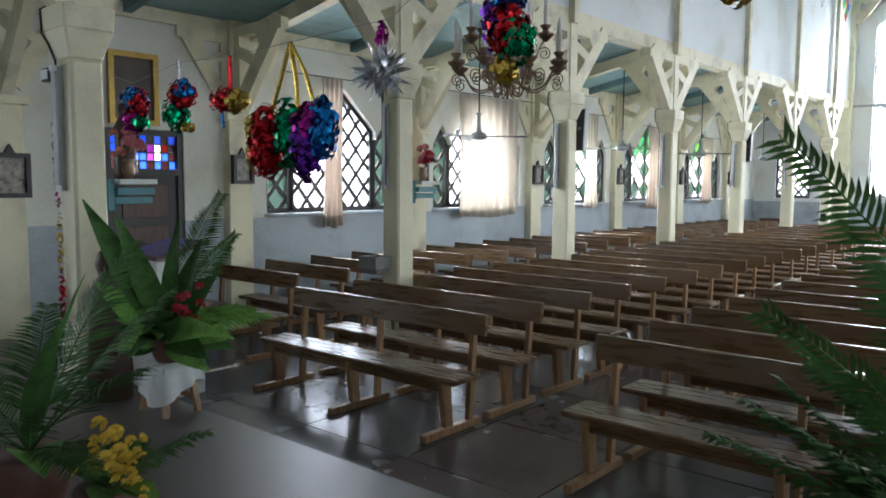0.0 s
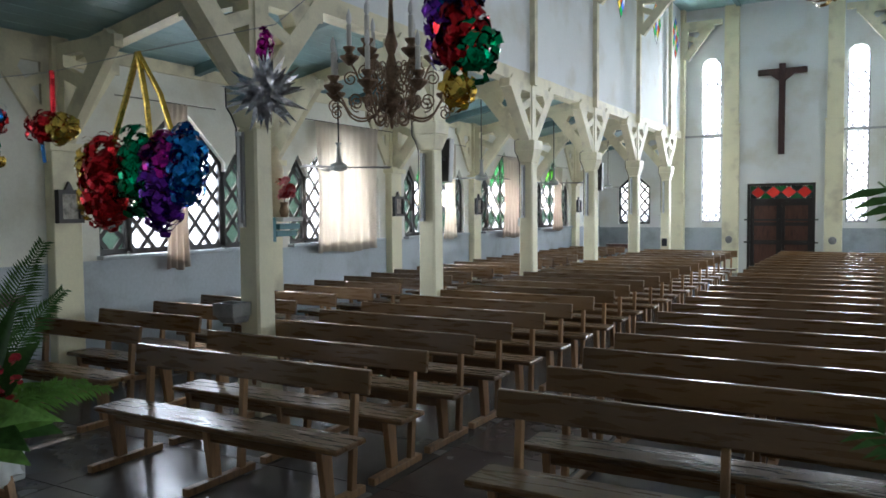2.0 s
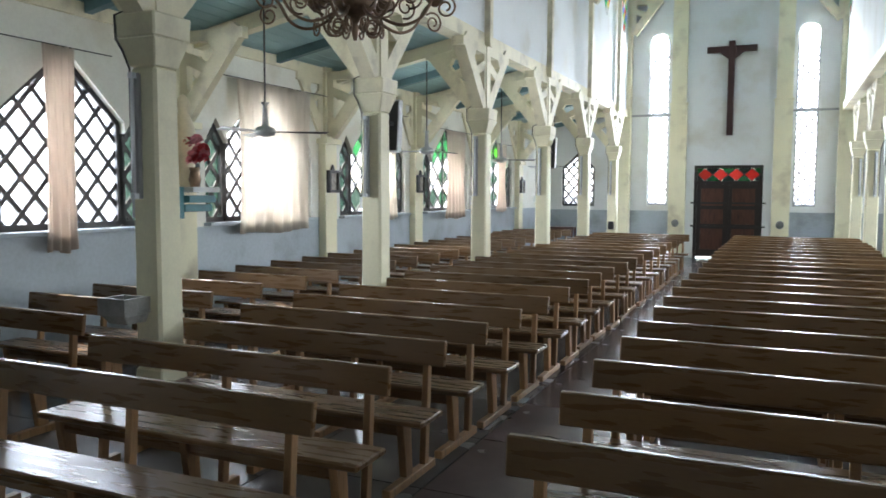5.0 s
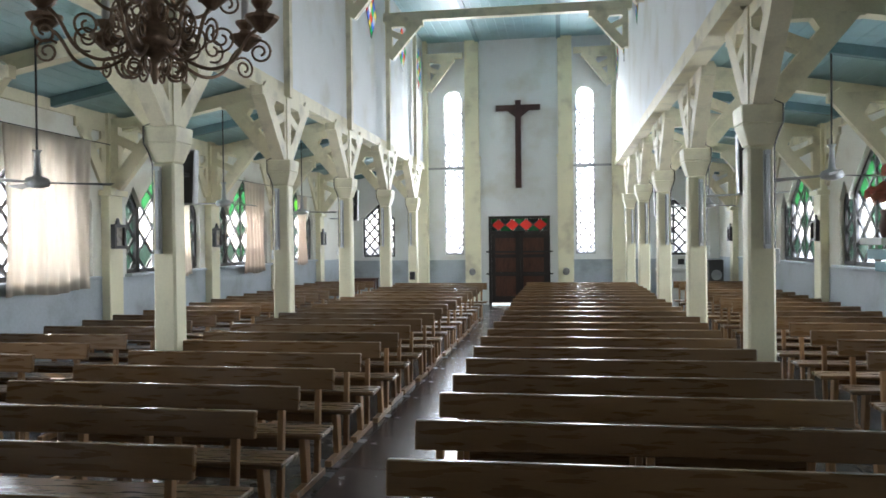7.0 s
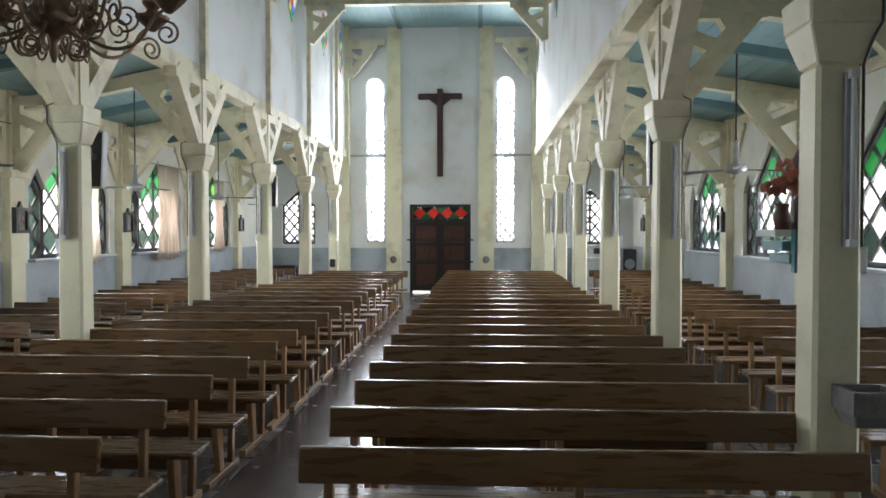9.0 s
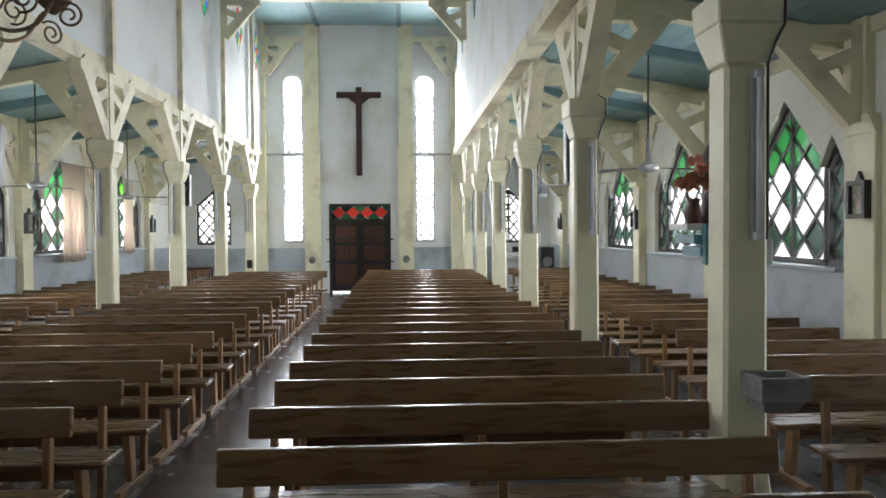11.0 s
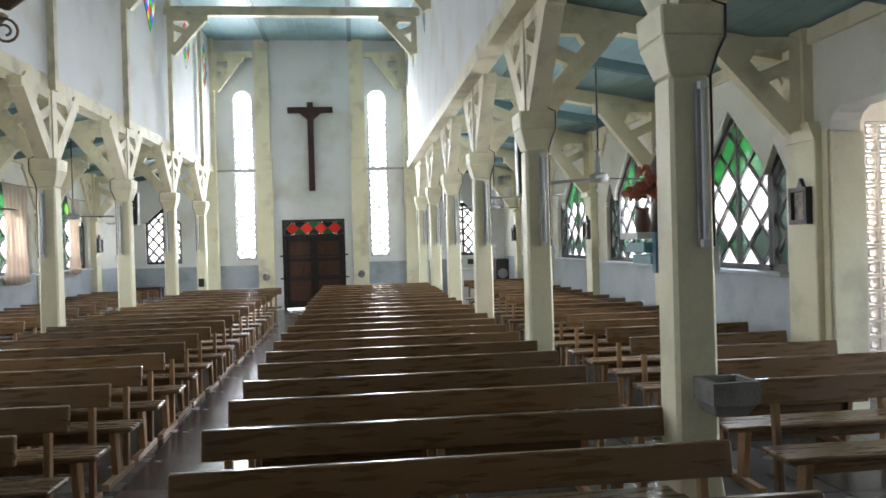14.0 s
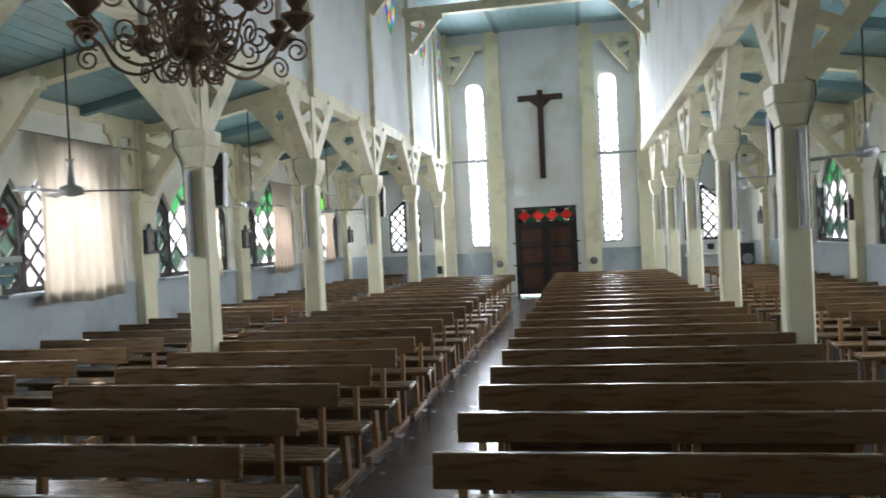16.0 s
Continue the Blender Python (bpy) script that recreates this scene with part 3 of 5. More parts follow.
for s in (-1, 1):
    for n_, y in enumerate(LOZ):
        w = tagged(new("window_%d" % (14 + n_ + (3 if s > 0 else 0))), "lozenge window of red, blue, yellow and green glass high in the nave wall", "window", "lozenge windows", "structure")
        cols = HIGH_GLASS
        bm = bmesh.new()
        loz = [(-0.5, 6.95), (0, 6.35), (0.5, 6.95), (0, 7.55)]
        lattice(w, loz, 6.35, lambda i, j, u, z: cols[(i * 2 + j + n_) % 5], pw=0.25, ph=0.30, wide=0.012, edge=0.02)
        w.matrix_world = pose(s * (N - 0.068), y, 0) @ Matrix.Diagonal((0.2, 1, 1, 1))

# the light of the sky in the openings; the sanctuary pair is added fill
area("fill_light_sanctuary", (WL - 0.55, SANCT, 2.4), (0, SANCT, 1.8), 2.3, 1.7, LAMP_B)
area("fill_light_sanctuary", (WR + 0.55, SANCT, 2.4), (0, SANCT, 1.8), 2.3, 1.7, LAMP_B)
for y in LW:
    area("sky_light_left", (WL - 0.55, y, 2.4), (0, y, 1.8), 2.3, 1.7, LAMP_L)
for y in RW:
    area("sky_light_right", (WR + 0.55, y, 2.4), (0, y, 1.8), 2.3, 1.7, LAMP_R)
for x in (-SLIT_X, SLIT_X):
    area("sky_light_slit", (x, E + 0.6, 3.9), (x, 0, 2.5), 0.55, 4.8, LAMP_S)
for x in (-4.28, 4.45):
    area("sky_light_end", (x, E + 0.6, 2.3), (x, 0, 1.5), 1.0, 1.5, LAMP_E)


# ---- entrance door and cross ----
door = tagged(new("door_1"), "dark panelled double door with red and green glazed fanlight", "door", kind="structure")
bm = boxm(-0.91, -0.83, -0.06, 0.10, 0, 2.64)
box(bm, 0.83, 0.91, -0.06, 0.10, 0, 2.64)
box(bm, -0.83, 0.83, -0.06, 0.10, 2.56, 2.64)
box(bm, -0.83, 0.83, -0.06, 0.10, 2.10, 2.20)
part("door_frame", bm, M_DOORF, door)
for s in (-1, 1):
    x0, x1 = sorted((s * 0.002, s * 0.83))
    b = bmesh.new()
    for xa, xb in ((x0, x0 + 0.11), (x1 - 0.11, x1)):
        box(b, xa, xb, 0.0, 0.05, 0.05, 2.10)
    for za, zb in ((0.05, 0.25), (0.85, 0.98), (1.40, 1.50), (1.99, 2.10)):
        box(b, x0 + 0.11, x1 - 0.11, 0.002, 0.048, za, zb)
    leaf = part("door_leaf", b, M_DOORF, door)
    for za, zb in ((0.25, 0.85), (0.98, 1.40), (1.50, 1.99)):
        part("panel", boxm(x0 + 0.11, x1 - 0.11, 0.015, 0.04, za, zb), M_DOOR, leaf)
    part("bolt", boxm(x0 + 0.2, x1 - 0.05, -0.03, 0.0, 1.55, 1.59), M_BLACK, leaf)
lamp_pts = [(-0.83 + 1.66 * i / 4, 1.66 / 4) for i in range(4)]
for i, (x, w_) in enumerate(lamp_pts):
    c = (x + w_ / 2, 2.38)
    o = new("pane", mesh_of(prism(bmesh.new(), [(c[0] - w_ / 2 + .01, c[1]), (c[0], c[1] - 0.17), (c[0] + w_ / 2 - .01, c[1]), (c[0], c[1] + 0.17)], "y", 0.02, 0.03), "pane", M_REDG))
    o.parent, o.visible_shadow = door, False
for i in range(5):
    x = -0.83 + i * 0.415
    for zc, zt in ((2.38, 2.575), (2.38, 2.185)):
        tri = [(max(-0.83, x - 0.195), zt), (min(0.83, x + 0.195), zt), (x, zc)]
        o = new("pane", mesh_of(prism(bmesh.new(), tri, "y", 0.02, 0.03), "pane", M_GREEN if (i + (zt > zc)) % 2 else M_DKGREEN))
        o.parent, o.visible_shadow = door, False
b = bmesh.new()
for i in range(4):
    x = -0.83 + i * 0.415
    for q in ((0, 2.38, 0.2075, 2.56), (0.2075, 2.56, 0.415, 2.38), (0, 2.38, 0.2075, 2.2), (0.2075, 2.2, 0.415, 2.38)):
        bar(b, (x + q[0], q[1]), (x + q[2], q[3]), 0.025, "y", 0.0, 0.02)
part("fanlight_bars", b, M_DOORF, door)
part("cover_strip", boxm(-0.035, 0.035, -0.018, -0.002, 0.05, 2.10), M_DOORF, door)
for z in (0.92, 1.58):
    for s in (-1, 1):
        part("strap", boxm(*sorted((s * 0.04, s * 0.99)), -0.078, -0.062, z - 0.022, z + 0.022), M_BLACK, door)
door.matrix_world = pose(0, E + 0.04, 0)

cross = thing("crucifix", "dark wooden cross with a plain carved form on the white wall", "cross", (0, E - 0.11, 3.47))
b = boxm(-0.085, 0.085, 0, 0.10, 0, 2.60, bev=0.01)
part("upright", b, M_CROSS, cross)
part("crosspiece", boxm(-0.655, 0.655, 0.01, 0.09, 2.29, 2.46, bev=0.01), M_CROSS, cross)
part("brace", prism(bmesh.new(), [(-0.33, 2.30), (-0.085, 2.30), (-0.085, 2.10)], "y", 0.015, 0.085), M_CROSS, cross)
part("brace", prism(bmesh.new(), [(0.085, 2.30), (0.33, 2.30), (0.085, 2.10)], "y", 0.015, 0.085), M_CROSS, cross)


# ---- pews ----
def pew(length):
    """A plank bench with back, its back rail top at 0.88; the seat lies towards -y."""
    p = thing("pew", "dark varnished wooden pew with plank back and narrow seat", "pew")
    part("seat", boxm(-length / 2 - 0.02, length / 2 + 0.02, -0.40, -0.07, 0.41, 0.45, bev=0.010), M_PEW, p)
    part("apron", boxm(-length / 2 + 0.14, length / 2 - 0.14, -0.345, -0.325, 0.33, 0.41), M_PEW, p)
    b = hexa(bmesh.new(), [(-length / 2, -0.018, 0.715), (length / 2, -0.018, 0.715), (length / 2, 0.016, 0.715), (-length / 2, 0.016, 0.715),
                           (-length / 2, 0.0, 0.88), (length / 2, 0.0, 0.88), (length / 2, 0.042, 0.88), (-length / 2, 0.042, 0.88)], 0.007)
    part("backrest", b, M_PEW, p)
    xs = [-length / 2 + 0.14, length / 2 - 0.14] + ([0.0] if length > 2.2 else [])
    posts = {}
    for x in xs:
        q = hexa(bmesh.new(), [(-0.022, -0.06, 0.0), (0.022, -0.06, 0.0), (0.022, 0.0, 0.0), (-0.022, 0.0, 0.0),
                               (-0.022, 0.006, 0.80), (0.022, 0.006, 0.80), (0.022, 0.055, 0.80), (-0.022, 0.055, 0.80)], 0.004)
        for nm, bmx in (("back_post", q),
                        ("front_leg", hexa(bmesh.new(), [(-0.025, -0.33, 0.06), (0.025, -0.33, 0.06), (0.025, -0.24, 0.06), (-0.025, -0.24, 0.06),
                                                         (-0.025, -0.38, 0.415), (0.025, -0.38, 0.415), (0.025, -0.27, 0.415), (-0.025, -0.27, 0.415)], 0.004)),
                        ("foot_rail", boxm(-0.03, 0.03, -0.56, 0.10, 0, 0.055, bev=0.005))):
            if nm not in posts:
                posts[nm] = mesh_of(bmx, nm, M_LEG)
            else:
                bmx.free()
            o = new(nm, posts[nm])
            o.parent, o.location = p, (x, 0, 0)
    return p


rng = random.Random(7)
BLOCKS = (("left nave pews", -2.884, -0.575, -1.374, 0.79, 21), ("right nave pews", 0.40, 3.0, -1.447, 0.765, 22),
          ("left aisle pews", -5.22, -3.62, -0.75, 0.76, 22), ("right aisle pews", 3.92, 5.55, 0.73, 0.79, 19))
for grp, x0, x1, y0, step, n in BLOCKS:
    first = pew(x1 - x0)
    tagged(first, group=grp)
    first.matrix_basis = pose((x0 + x1) / 2, y0, 0)
    for k in range(1, n):
        copy_thing(first, pose((x0 + x1) / 2 + rng.uniform(-0.025, 0.025), y0 + k * step + rng.uniform(-0.03, 0.03), 0, 0, 0, rng.uniform(-0.7, 0.7)))


# ---- side porch with pierced block strips ----
PX, PY = 8.9, 3.95
BLK = 0.175
strip_x = (7.04, 7.68, 8.3)
bm = bmesh.new()
lines = [(0.47, [(x, 3.1), (x + 2 * BLK, 3.1)]) for x in strip_x]
strips(bm, "y", PY, PY + 0.14, WR + 0.3, PX, 0, 3.6, lines)
setting("wall_porch_end", bm, M_PORCH, "bright plastered porch wall with pierced block strips")
# the doorway in this side wall is unseen, added to brighten the porch
bm = strips(bmesh.new(), "x", PX, PX + 0.2, -2.2, PY + 0.14, 0, 3.6, [(0, [(-0.8, 2.5), (2.0, 2.5)])])
setting("wall_porch_side", bm, M_PORCH, "plain plastered porch wall with an unseen doorway added for light")
setting("wall_porch_back", boxm(WR + 0.3, PX, -2.2, -2.0, 0, 3.6), M_PORCH, "plain plastered porch wall")
setting("ceiling_porch", boxm(WR + 0.3, PX, -2.2, PY + 0.14, 3.6, 3.7), M_WHITE, "white porch ceiling", "ceiling")
blk = bmesh.new()
h = BLK / 2
bmo = 0.016
box(blk, -h, h, 0, 0.1, -h, -h + bmo)
box(blk, -h, h, 0, 0.1, h - bmo, h)
box(blk, -h, -h + bmo, 0, 0.1, -h + bmo, h - bmo)
box(blk, h - bmo, h, 0, 0.1, -h + bmo, h - bmo)
ring = [(math.cos(a * math.tau / 10), math.sin(a * math.tau / 10)) for a in range(10)]
for i in range(10):
    p, q = ring[i], ring[(i + 1) % 10]
    prism(blk, [(p[0] * 0.058, p[1] * 0.058), (q[0] * 0.058, q[1] * 0.058), (q[0] * 0.042, q[1] * 0.042), (p[0] * 0.042, p[1] * 0.042)], "y", 0.01, 0.09)
for sx in (-1, 1):
    for sz in (-1, 1):
        bar(blk, (sx * 0.036, sz * 0.036), (sx * (h - 0.01), sz * (h - 0.01)), 0.014, "y", 0.02, 0.08)
blk_me = mesh_of(blk, "block", M_PORCH)
for x in strip_x:
    scr = tagged(new("screen"), "strip of pierced concrete blocks with ring pattern", "screen", "pierced strips", "structure")
    for i in range(2):
        for j in range(15):
            o = new("block", blk_me)
            o.parent, o.location = scr, (x + (i + 0.5) * BLK, PY + 0.02, 0.47 + (j + 0.5) * BLK)
area("sky_light_porch", (7.4, PY + 1.6, 2.0), (7.4, 0, 1.2), 2.6, 2.6, LAMP_P)
# fill lamp outside the added doorway
area("fill_light_porch", (PX + 0.9, 0.6, 1.5), (6, 1.2, 1.4), 2.6, 2.3, LAMP_P)


# ---- more materials ----
M_BRASS = mat("tarnished_brass", (0.25, 0.165, 0.11), 0.42, 0.65, vary=0.25, scale=12)
M_CANDLE = mat("candle_white", (0.62, 0.60, 0.56), 0.5, vary=0.05)
M_BULB = mat("clear_bulb_glass", (0.8, 0.8, 0.8), 0.1, vary=0.02, bump=0)
M_LEAF = mat("dark_green_leaf", (0.055, 0.125, 0.034), 0.55, vary=0.3, scale=7, fine=40, bump=0.1, piece=0.3, spec=0.12)
# bright green, raised further: light through thin leaves is put into the colour
M_LEAF2 = mat("bright_backlit_leaf", (0.20, 0.40, 0.09), 0.42, vary=0.3, scale=7, fine=40, bump=0.1, piece=0.2, spec=0.25)
M_YELLOW = mat("yellow_petals", (0.72, 0.50, 0.06), 0.6, vary=0.15, scale=20)
M_PINK = mat("pink_petals", (0.70, 0.26, 0.30), 0.7, vary=0.2, scale=25)
M_REDP = mat("red_petals", (0.50, 0.035, 0.05), 0.7, vary=0.2, scale=25)
M_PEACH = mat("peach_petals", (0.68, 0.30, 0.22), 0.7, vary=0.2, scale=25)
M_LINEN = cloth("white_linen", (0.78, 0.78, 0.78), 0.15)
M_POT = mat("brown_pot_clay", (0.11, 0.045, 0.03), 0.5, vary=0.2)
M_STATUE = mat("dark_brown_carved_wood", (0.05, 0.022, 0.015), 0.45, vary=0.2)
M_ROBE = mat("pale_painted_plaster", (0.62, 0.54, 0.38), 0.5, vary=0.1)
M_SHELF = mat("teal_shelf_paint", (0.07, 0.22, 0.26), 0.45, vary=0.15)
M_GILT = mat("gilt_wood", (0.42, 0.28, 0.07), 0.35, 0.6, vary=0.2)
M_PICT = mat("dark_oil_picture", (0.055, 0.035, 0.025), 0.35, vary=0.5, scale=5, second=(0.02, 0.015, 0.012))
M_PRINT = mat("faded_relief_picture", (0.34, 0.31, 0.27), 0.5, vary=0.6, scale=14, second=(0.04, 0.04, 0.04))
FOIL = {n: mat(n + "_foil", c, 0.16, 0.9, vary=0.2, scale=30, bump=0.25) for n, c in
        dict(red=(0.62, 0.02, 0.03), blue=(0.02, 0.22, 0.62), green=(0.0, 0.33, 0.14), magenta=(0.55, 0.02, 0.36), gold=(0.75, 0.52, 0.10), silver=(0.72, 0.72, 0.75), purple=(0.16, 0.03, 0.42)).items()}


# ---- column fittings: tubes, boxes, cables, loudspeakers, basins ----
def tube_light(x, y, s):
    t = thing("tube_light", "slim vertical fluorescent tube batten on a cream column", "lamp", (x, y, 1.80), 0, "column tube lights")
    part("batten", boxm(-0.03, 0.03, -0.005, 0.03, 0.0, 0.90, bev=0.004), M_STEEL, t)
    part("tube", tube(bmesh.new(), [(0, -0.028, 0.04), (0, -0.028, 0.86)], 0.015, 10), M_TUBE, t, smooth=True)
    for z in (0.0, 0.86):
        part("end_cap", boxm(-0.022, 0.022, -0.045, -0.005, z, z + 0.04), M_TUBE, t)
    return t


for k in range(-1, 6):
    for s in (-1, 1):
        x, y = col_x(s, k), k * B
        tube_light(x + s * 0.04, y - 0.152, s)
        sw = thing("switch_box", "small white switch box on a column", "switch", (x + s * 0.142, y - 0.05, 1.66), 0, "switch boxes")
        part("casing", boxm(-0.02, 0.02, -0.04, 0.04, 0, 0.14, bev=0.005), M_TUBE, sw)
        part("rocker", boxm(*sorted((s * 0.02, s * 0.028)), -0.015, 0.015, 0.04, 0.10), M_BLACK, sw)
        ca = thing("cable", "thin dark cable running down a column", "cable", (x, y, 0), 0, "column cables")
        part("wire", tube(bmesh.new(), [(s * 0.11, -0.132, 1.8), (s * 0.11, -0.128, 2.74), (s * 0.14, -0.158, 2.86), (s * 0.17, -0.192, 2.94), (s * 0.17, -0.198, 3.11), (s * 0.11, -0.13, 3.16), (s * 0.10, -0.085, 4.0)], 0.008, 6), M_BLACK, ca)
for k, s in ((1, -1), (3, -1), (1, 1), (3, 1), (5, 1)):
    x, y = col_x(s, k), k * B
    sp = thing("loudspeaker", "long grey column loudspeaker hung on a column", "loudspeaker", (x + (0.10 if s < 0 else -0.06), y + 0.26, 2.32), 0, "column loudspeakers")
    part("cabinet", hexa(bmesh.new(), [(-0.07, -0.06, 0), (0.07, -0.06, 0), (0.07, 0.05, 0), (-0.07, 0.05, 0), (-0.07, -0.01, 0.60), (0.07, -0.01, 0.60), (0.07, 0.1, 0.60), (-0.07, 0.1, 0.60)], 0.01), M_STEEL, sp)
    part("grille", hexa(bmesh.new(), [(-0.06, -0.066, 0.02), (0.06, -0.066, 0.02), (0.06, -0.061, 0.02), (-0.06, -0.061, 0.02), (-0.06, -0.018, 0.58), (0.06, -0.018, 0.58), (0.06, -0.012, 0.58), (-0.06, -0.012, 0.58)]), M_BLACK, sp)
    part("wall_arm", boxm(-0.02, 0.02, -0.14, -0.0, 0.3, 0.34), M_BLACK, sp)
for x, y in ((-NL - 0.10, -0.235), (NR + 0.18, -0.235)):
    ba_ = thing("holy_water_basin", "square grey stone basin fixed to a column", "basin", (x, y, 0.90))
    b = hexa(bmesh.new(), [(-0.09, -0.07, 0), (0.09, -0.07, 0), (0.09, 0.11, 0), (-0.09, 0.11, 0), (-0.12, -0.12, 0.07), (0.12, -0.12, 0.07), (0.12, 0.11, 0.07), (-0.12, 0.11, 0.07)], 0.006)
    part("corbel", b, M_STONE, ba_)
    b = bmesh.new()
    for q in ((-0.13, 0.13, -0.13, -0.10), (-0.13, 0.13, 0.08, 0.11), (-0.13, -0.10, -0.10, 0.08), (0.10, 0.13, -0.10, 0.08)):
        box(b, *q, 0.07, 0.19)
    box(b, -0.11, 0.11, -0.11, 0.09, 0.07, 0.11)
    part("bowl", b, M_STONE, ba_)
    part("water", boxm(-0.098, 0.098, -0.098, 0.078, 0.14, 0.145), M_BULB, ba_)


# ---- shelves with statues and flowers behind the first columns ----
def blossom(bm, c, r, rg, n=14):
    for _ in range(n):
        a, e = rg.uniform(0, math.tau), rg.uniform(-0.5, 1.4)
        d = Vector((math.cos(a) * math.cos(e), math.sin(a) * math.cos(e), math.sin(e)))
        t_ = d.orthogonal().normalized() * r * 0.5
        w = d.cross(t_)
        p = Vector(c)
        v = [bm.verts.new(q) for q in (p + d * r * 0.2, p + d * r * 0.8 + t_, p + d * r * 1.05, p + d * r * 0.8 - t_ + w * 0.2)]
        bm.faces.new(v)


def statue_shelf(x, y, m_robe, m_flower, m_flower2, robe_h):
    sh = thing("wall_shelf", "stepped teal painted bracket shelf behind a column", "shelf", (x, y, 1.70))
    for z, w in ((0.0, 0.11), (0.07, 0.15), (0.15, 0.19)):
        part("step", boxm(-w, w, -0.15, 0.15, z, z + (0.055 if z < 0.15 else 0.04), bev=0.004), M_SHELF if z < 0.15 else M_WHITE, sh)
    part("back_plate", boxm(-0.1, 0.1, -0.20, -0.15, -0.05, 0.19), M_SHELF, sh)
    st = lathe(bmesh.new(), [(0.085, 0), (0.09, 0.05), (0.075, robe_h * 0.45), (0.085, robe_h * 0.66), (0.05, robe_h * 0.78), (0.035, robe_h * 0.81), (0.05, robe_h * 0.88), (0.045, robe_h * 0.95), (0.01, robe_h)], 14)
    o = part("statue", st, m_robe, smooth=True)
    o.matrix_world = pose(x + 0.05 * (-1 if x < 0 else 1), y + 0.02, 1.89)
    tagged(o, "small painted plaster saint statue on a teal shelf", "statue")
    va = thing("flower_vase", "small vase of artificial flowers on a teal shelf", "flowers", (x - 0.11 * (-1 if x < 0 else 1), y - 0.04, 1.89))
    part("vase", lathe(bmesh.new(), [(0.035, 0), (0.05, 0.06), (0.035, 0.12), (0.045, 0.15)], 12), M_POT if x > 0 else M_BRASS, va, smooth=True)
    rg = random.Random(int(abs(x * 100 + y * 10)))
    for m_, n in ((m_flower, 9), (m_flower2, 6)):
        b = bmesh.new()
        for _ in range(n):
            blossom(b, (rg.uniform(-0.12, 0.12), rg.uniform(-0.07, 0.07), 0.19 + rg.uniform(0, 0.17)), rg.uniform(0.035, 0.052), rg, 26)
        part("blossoms", b, m_, va)


statue_shelf(-NL - 0.02, 0.34, M_ROBE, M_PINK, M_REDP, 0.72)
statue_shelf(NR + 0.06, 0.34, M_STATUE, M_PEACH, M_PEACH, 0.60)
statue_shelf(-NL - 0.02, -B + 0.34, M_STATUE, M_PINK, M_PEACH, 0.60)


# ---- pictures on the wall piers ----
def station(x, y, z, s, w=0.30, h=0.36):
    p = thing("framed_picture", "small black-framed relief picture on a wall pier", "picture", (x, y, z), 0, "small framed pictures")
    b = bmesh.new()
    for q in ((-w / 2, w / 2, -h / 2, -h / 2 + 0.045), (-w / 2, w / 2, h / 2 - 0.045, h / 2), (-w / 2, -w / 2 + 0.045, -h / 2 + 0.045, h / 2 - 0.045), (w / 2 - 0.045, w / 2, -h / 2 + 0.045, h / 2 - 0.045)):
        box(b, *sorted((0, -s * 0.07)), q[0], q[1], q[2], q[3])
    part("picture_frame", b, M_FRAME, p)
    part("picture", boxm(*sorted((0, -s * 0.03)), -w / 2 + 0.045, w / 2 - 0.045, -h / 2 + 0.045, h / 2 - 0.045), M_PRINT, p)
    b = bmesh.new()
    prism(b, [(-0.05, h / 2), (0.05, h / 2), (0, h / 2 + 0.09)], "x", *sorted((0, -s * 0.04)))
    part("crest", b, M_FRAME, p)


for k in range(-1, 6):
    station(WL + 0.14, -2.98 if k == -1 else k * BL - 0.30, 1.92 if k == -1 else 2.02, -1, *((0.36, 0.44) if k == -1 else (0.30, 0.36)))
    if k == 0:
        station(WR - 0.09, 2.88, 2.12, 1)
    elif k > 1:
        station(WR - 0.14, k * B - 0.28, 2.02, 1)

pic = thing("large_picture", "dark old picture in a gilded frame above the side door", "picture", (WL + 0.01, -1.62, 2.50))
b = bmesh.new()
for q in ((-0.29, 0.29, 0, 0.06), (-0.29, 0.29, 0.74, 0.80), (-0.29, -0.23, 0.06, 0.74), (0.23, 0.29, 0.06, 0.74)):
    box(b, 0, 0.05, *q)
part("gilt_frame", b, M_GILT, pic)
part("canvas", boxm(0, 0.02, -0.23, 0.23, 0.06, 0.74), M_PICT, pic)

# side door with stained glass over it
d2 = tagged(new("door_2"), "dark wooden side door under a stained glass fanlight", "door", kind="structure")
b = bmesh.new()
y0, y1 = DOOR_Y
box(b, -0.08, 0.03, y0, y0 + 0.07, 0, 2.46)
box(b, -0.08, 0.03, y1 - 0.07, y1, 0, 2.46)
box(b, -0.08, 0.03, y0 + 0.07, y1 - 0.07, 2.39, 2.46)
box(b, -0.08, 0.03, y0 + 0.07, y1 - 0.07, 1.93, 2.01)
part("door_frame", b, M_DOORF, d2)
part("door_leaf", boxm(-0.05, -0.005, y0 + 0.07, y1 - 0.07, 0.02, 1.93), M_DOORF, d2)
for za, zb in ((0.2, 0.8), (0.95, 1.35), (1.45, 1.82)):
    part("panel", boxm(-0.005, 0.008, y0 + 0.2, y1 - 0.2, za, zb, bev=0.004), M_DOOR, d2)
cols = [M_REDG, M_BLUEG, M_YELG, M_CLEAR, M_BLUEG, M_REDG]
rgw = random.Random(12)
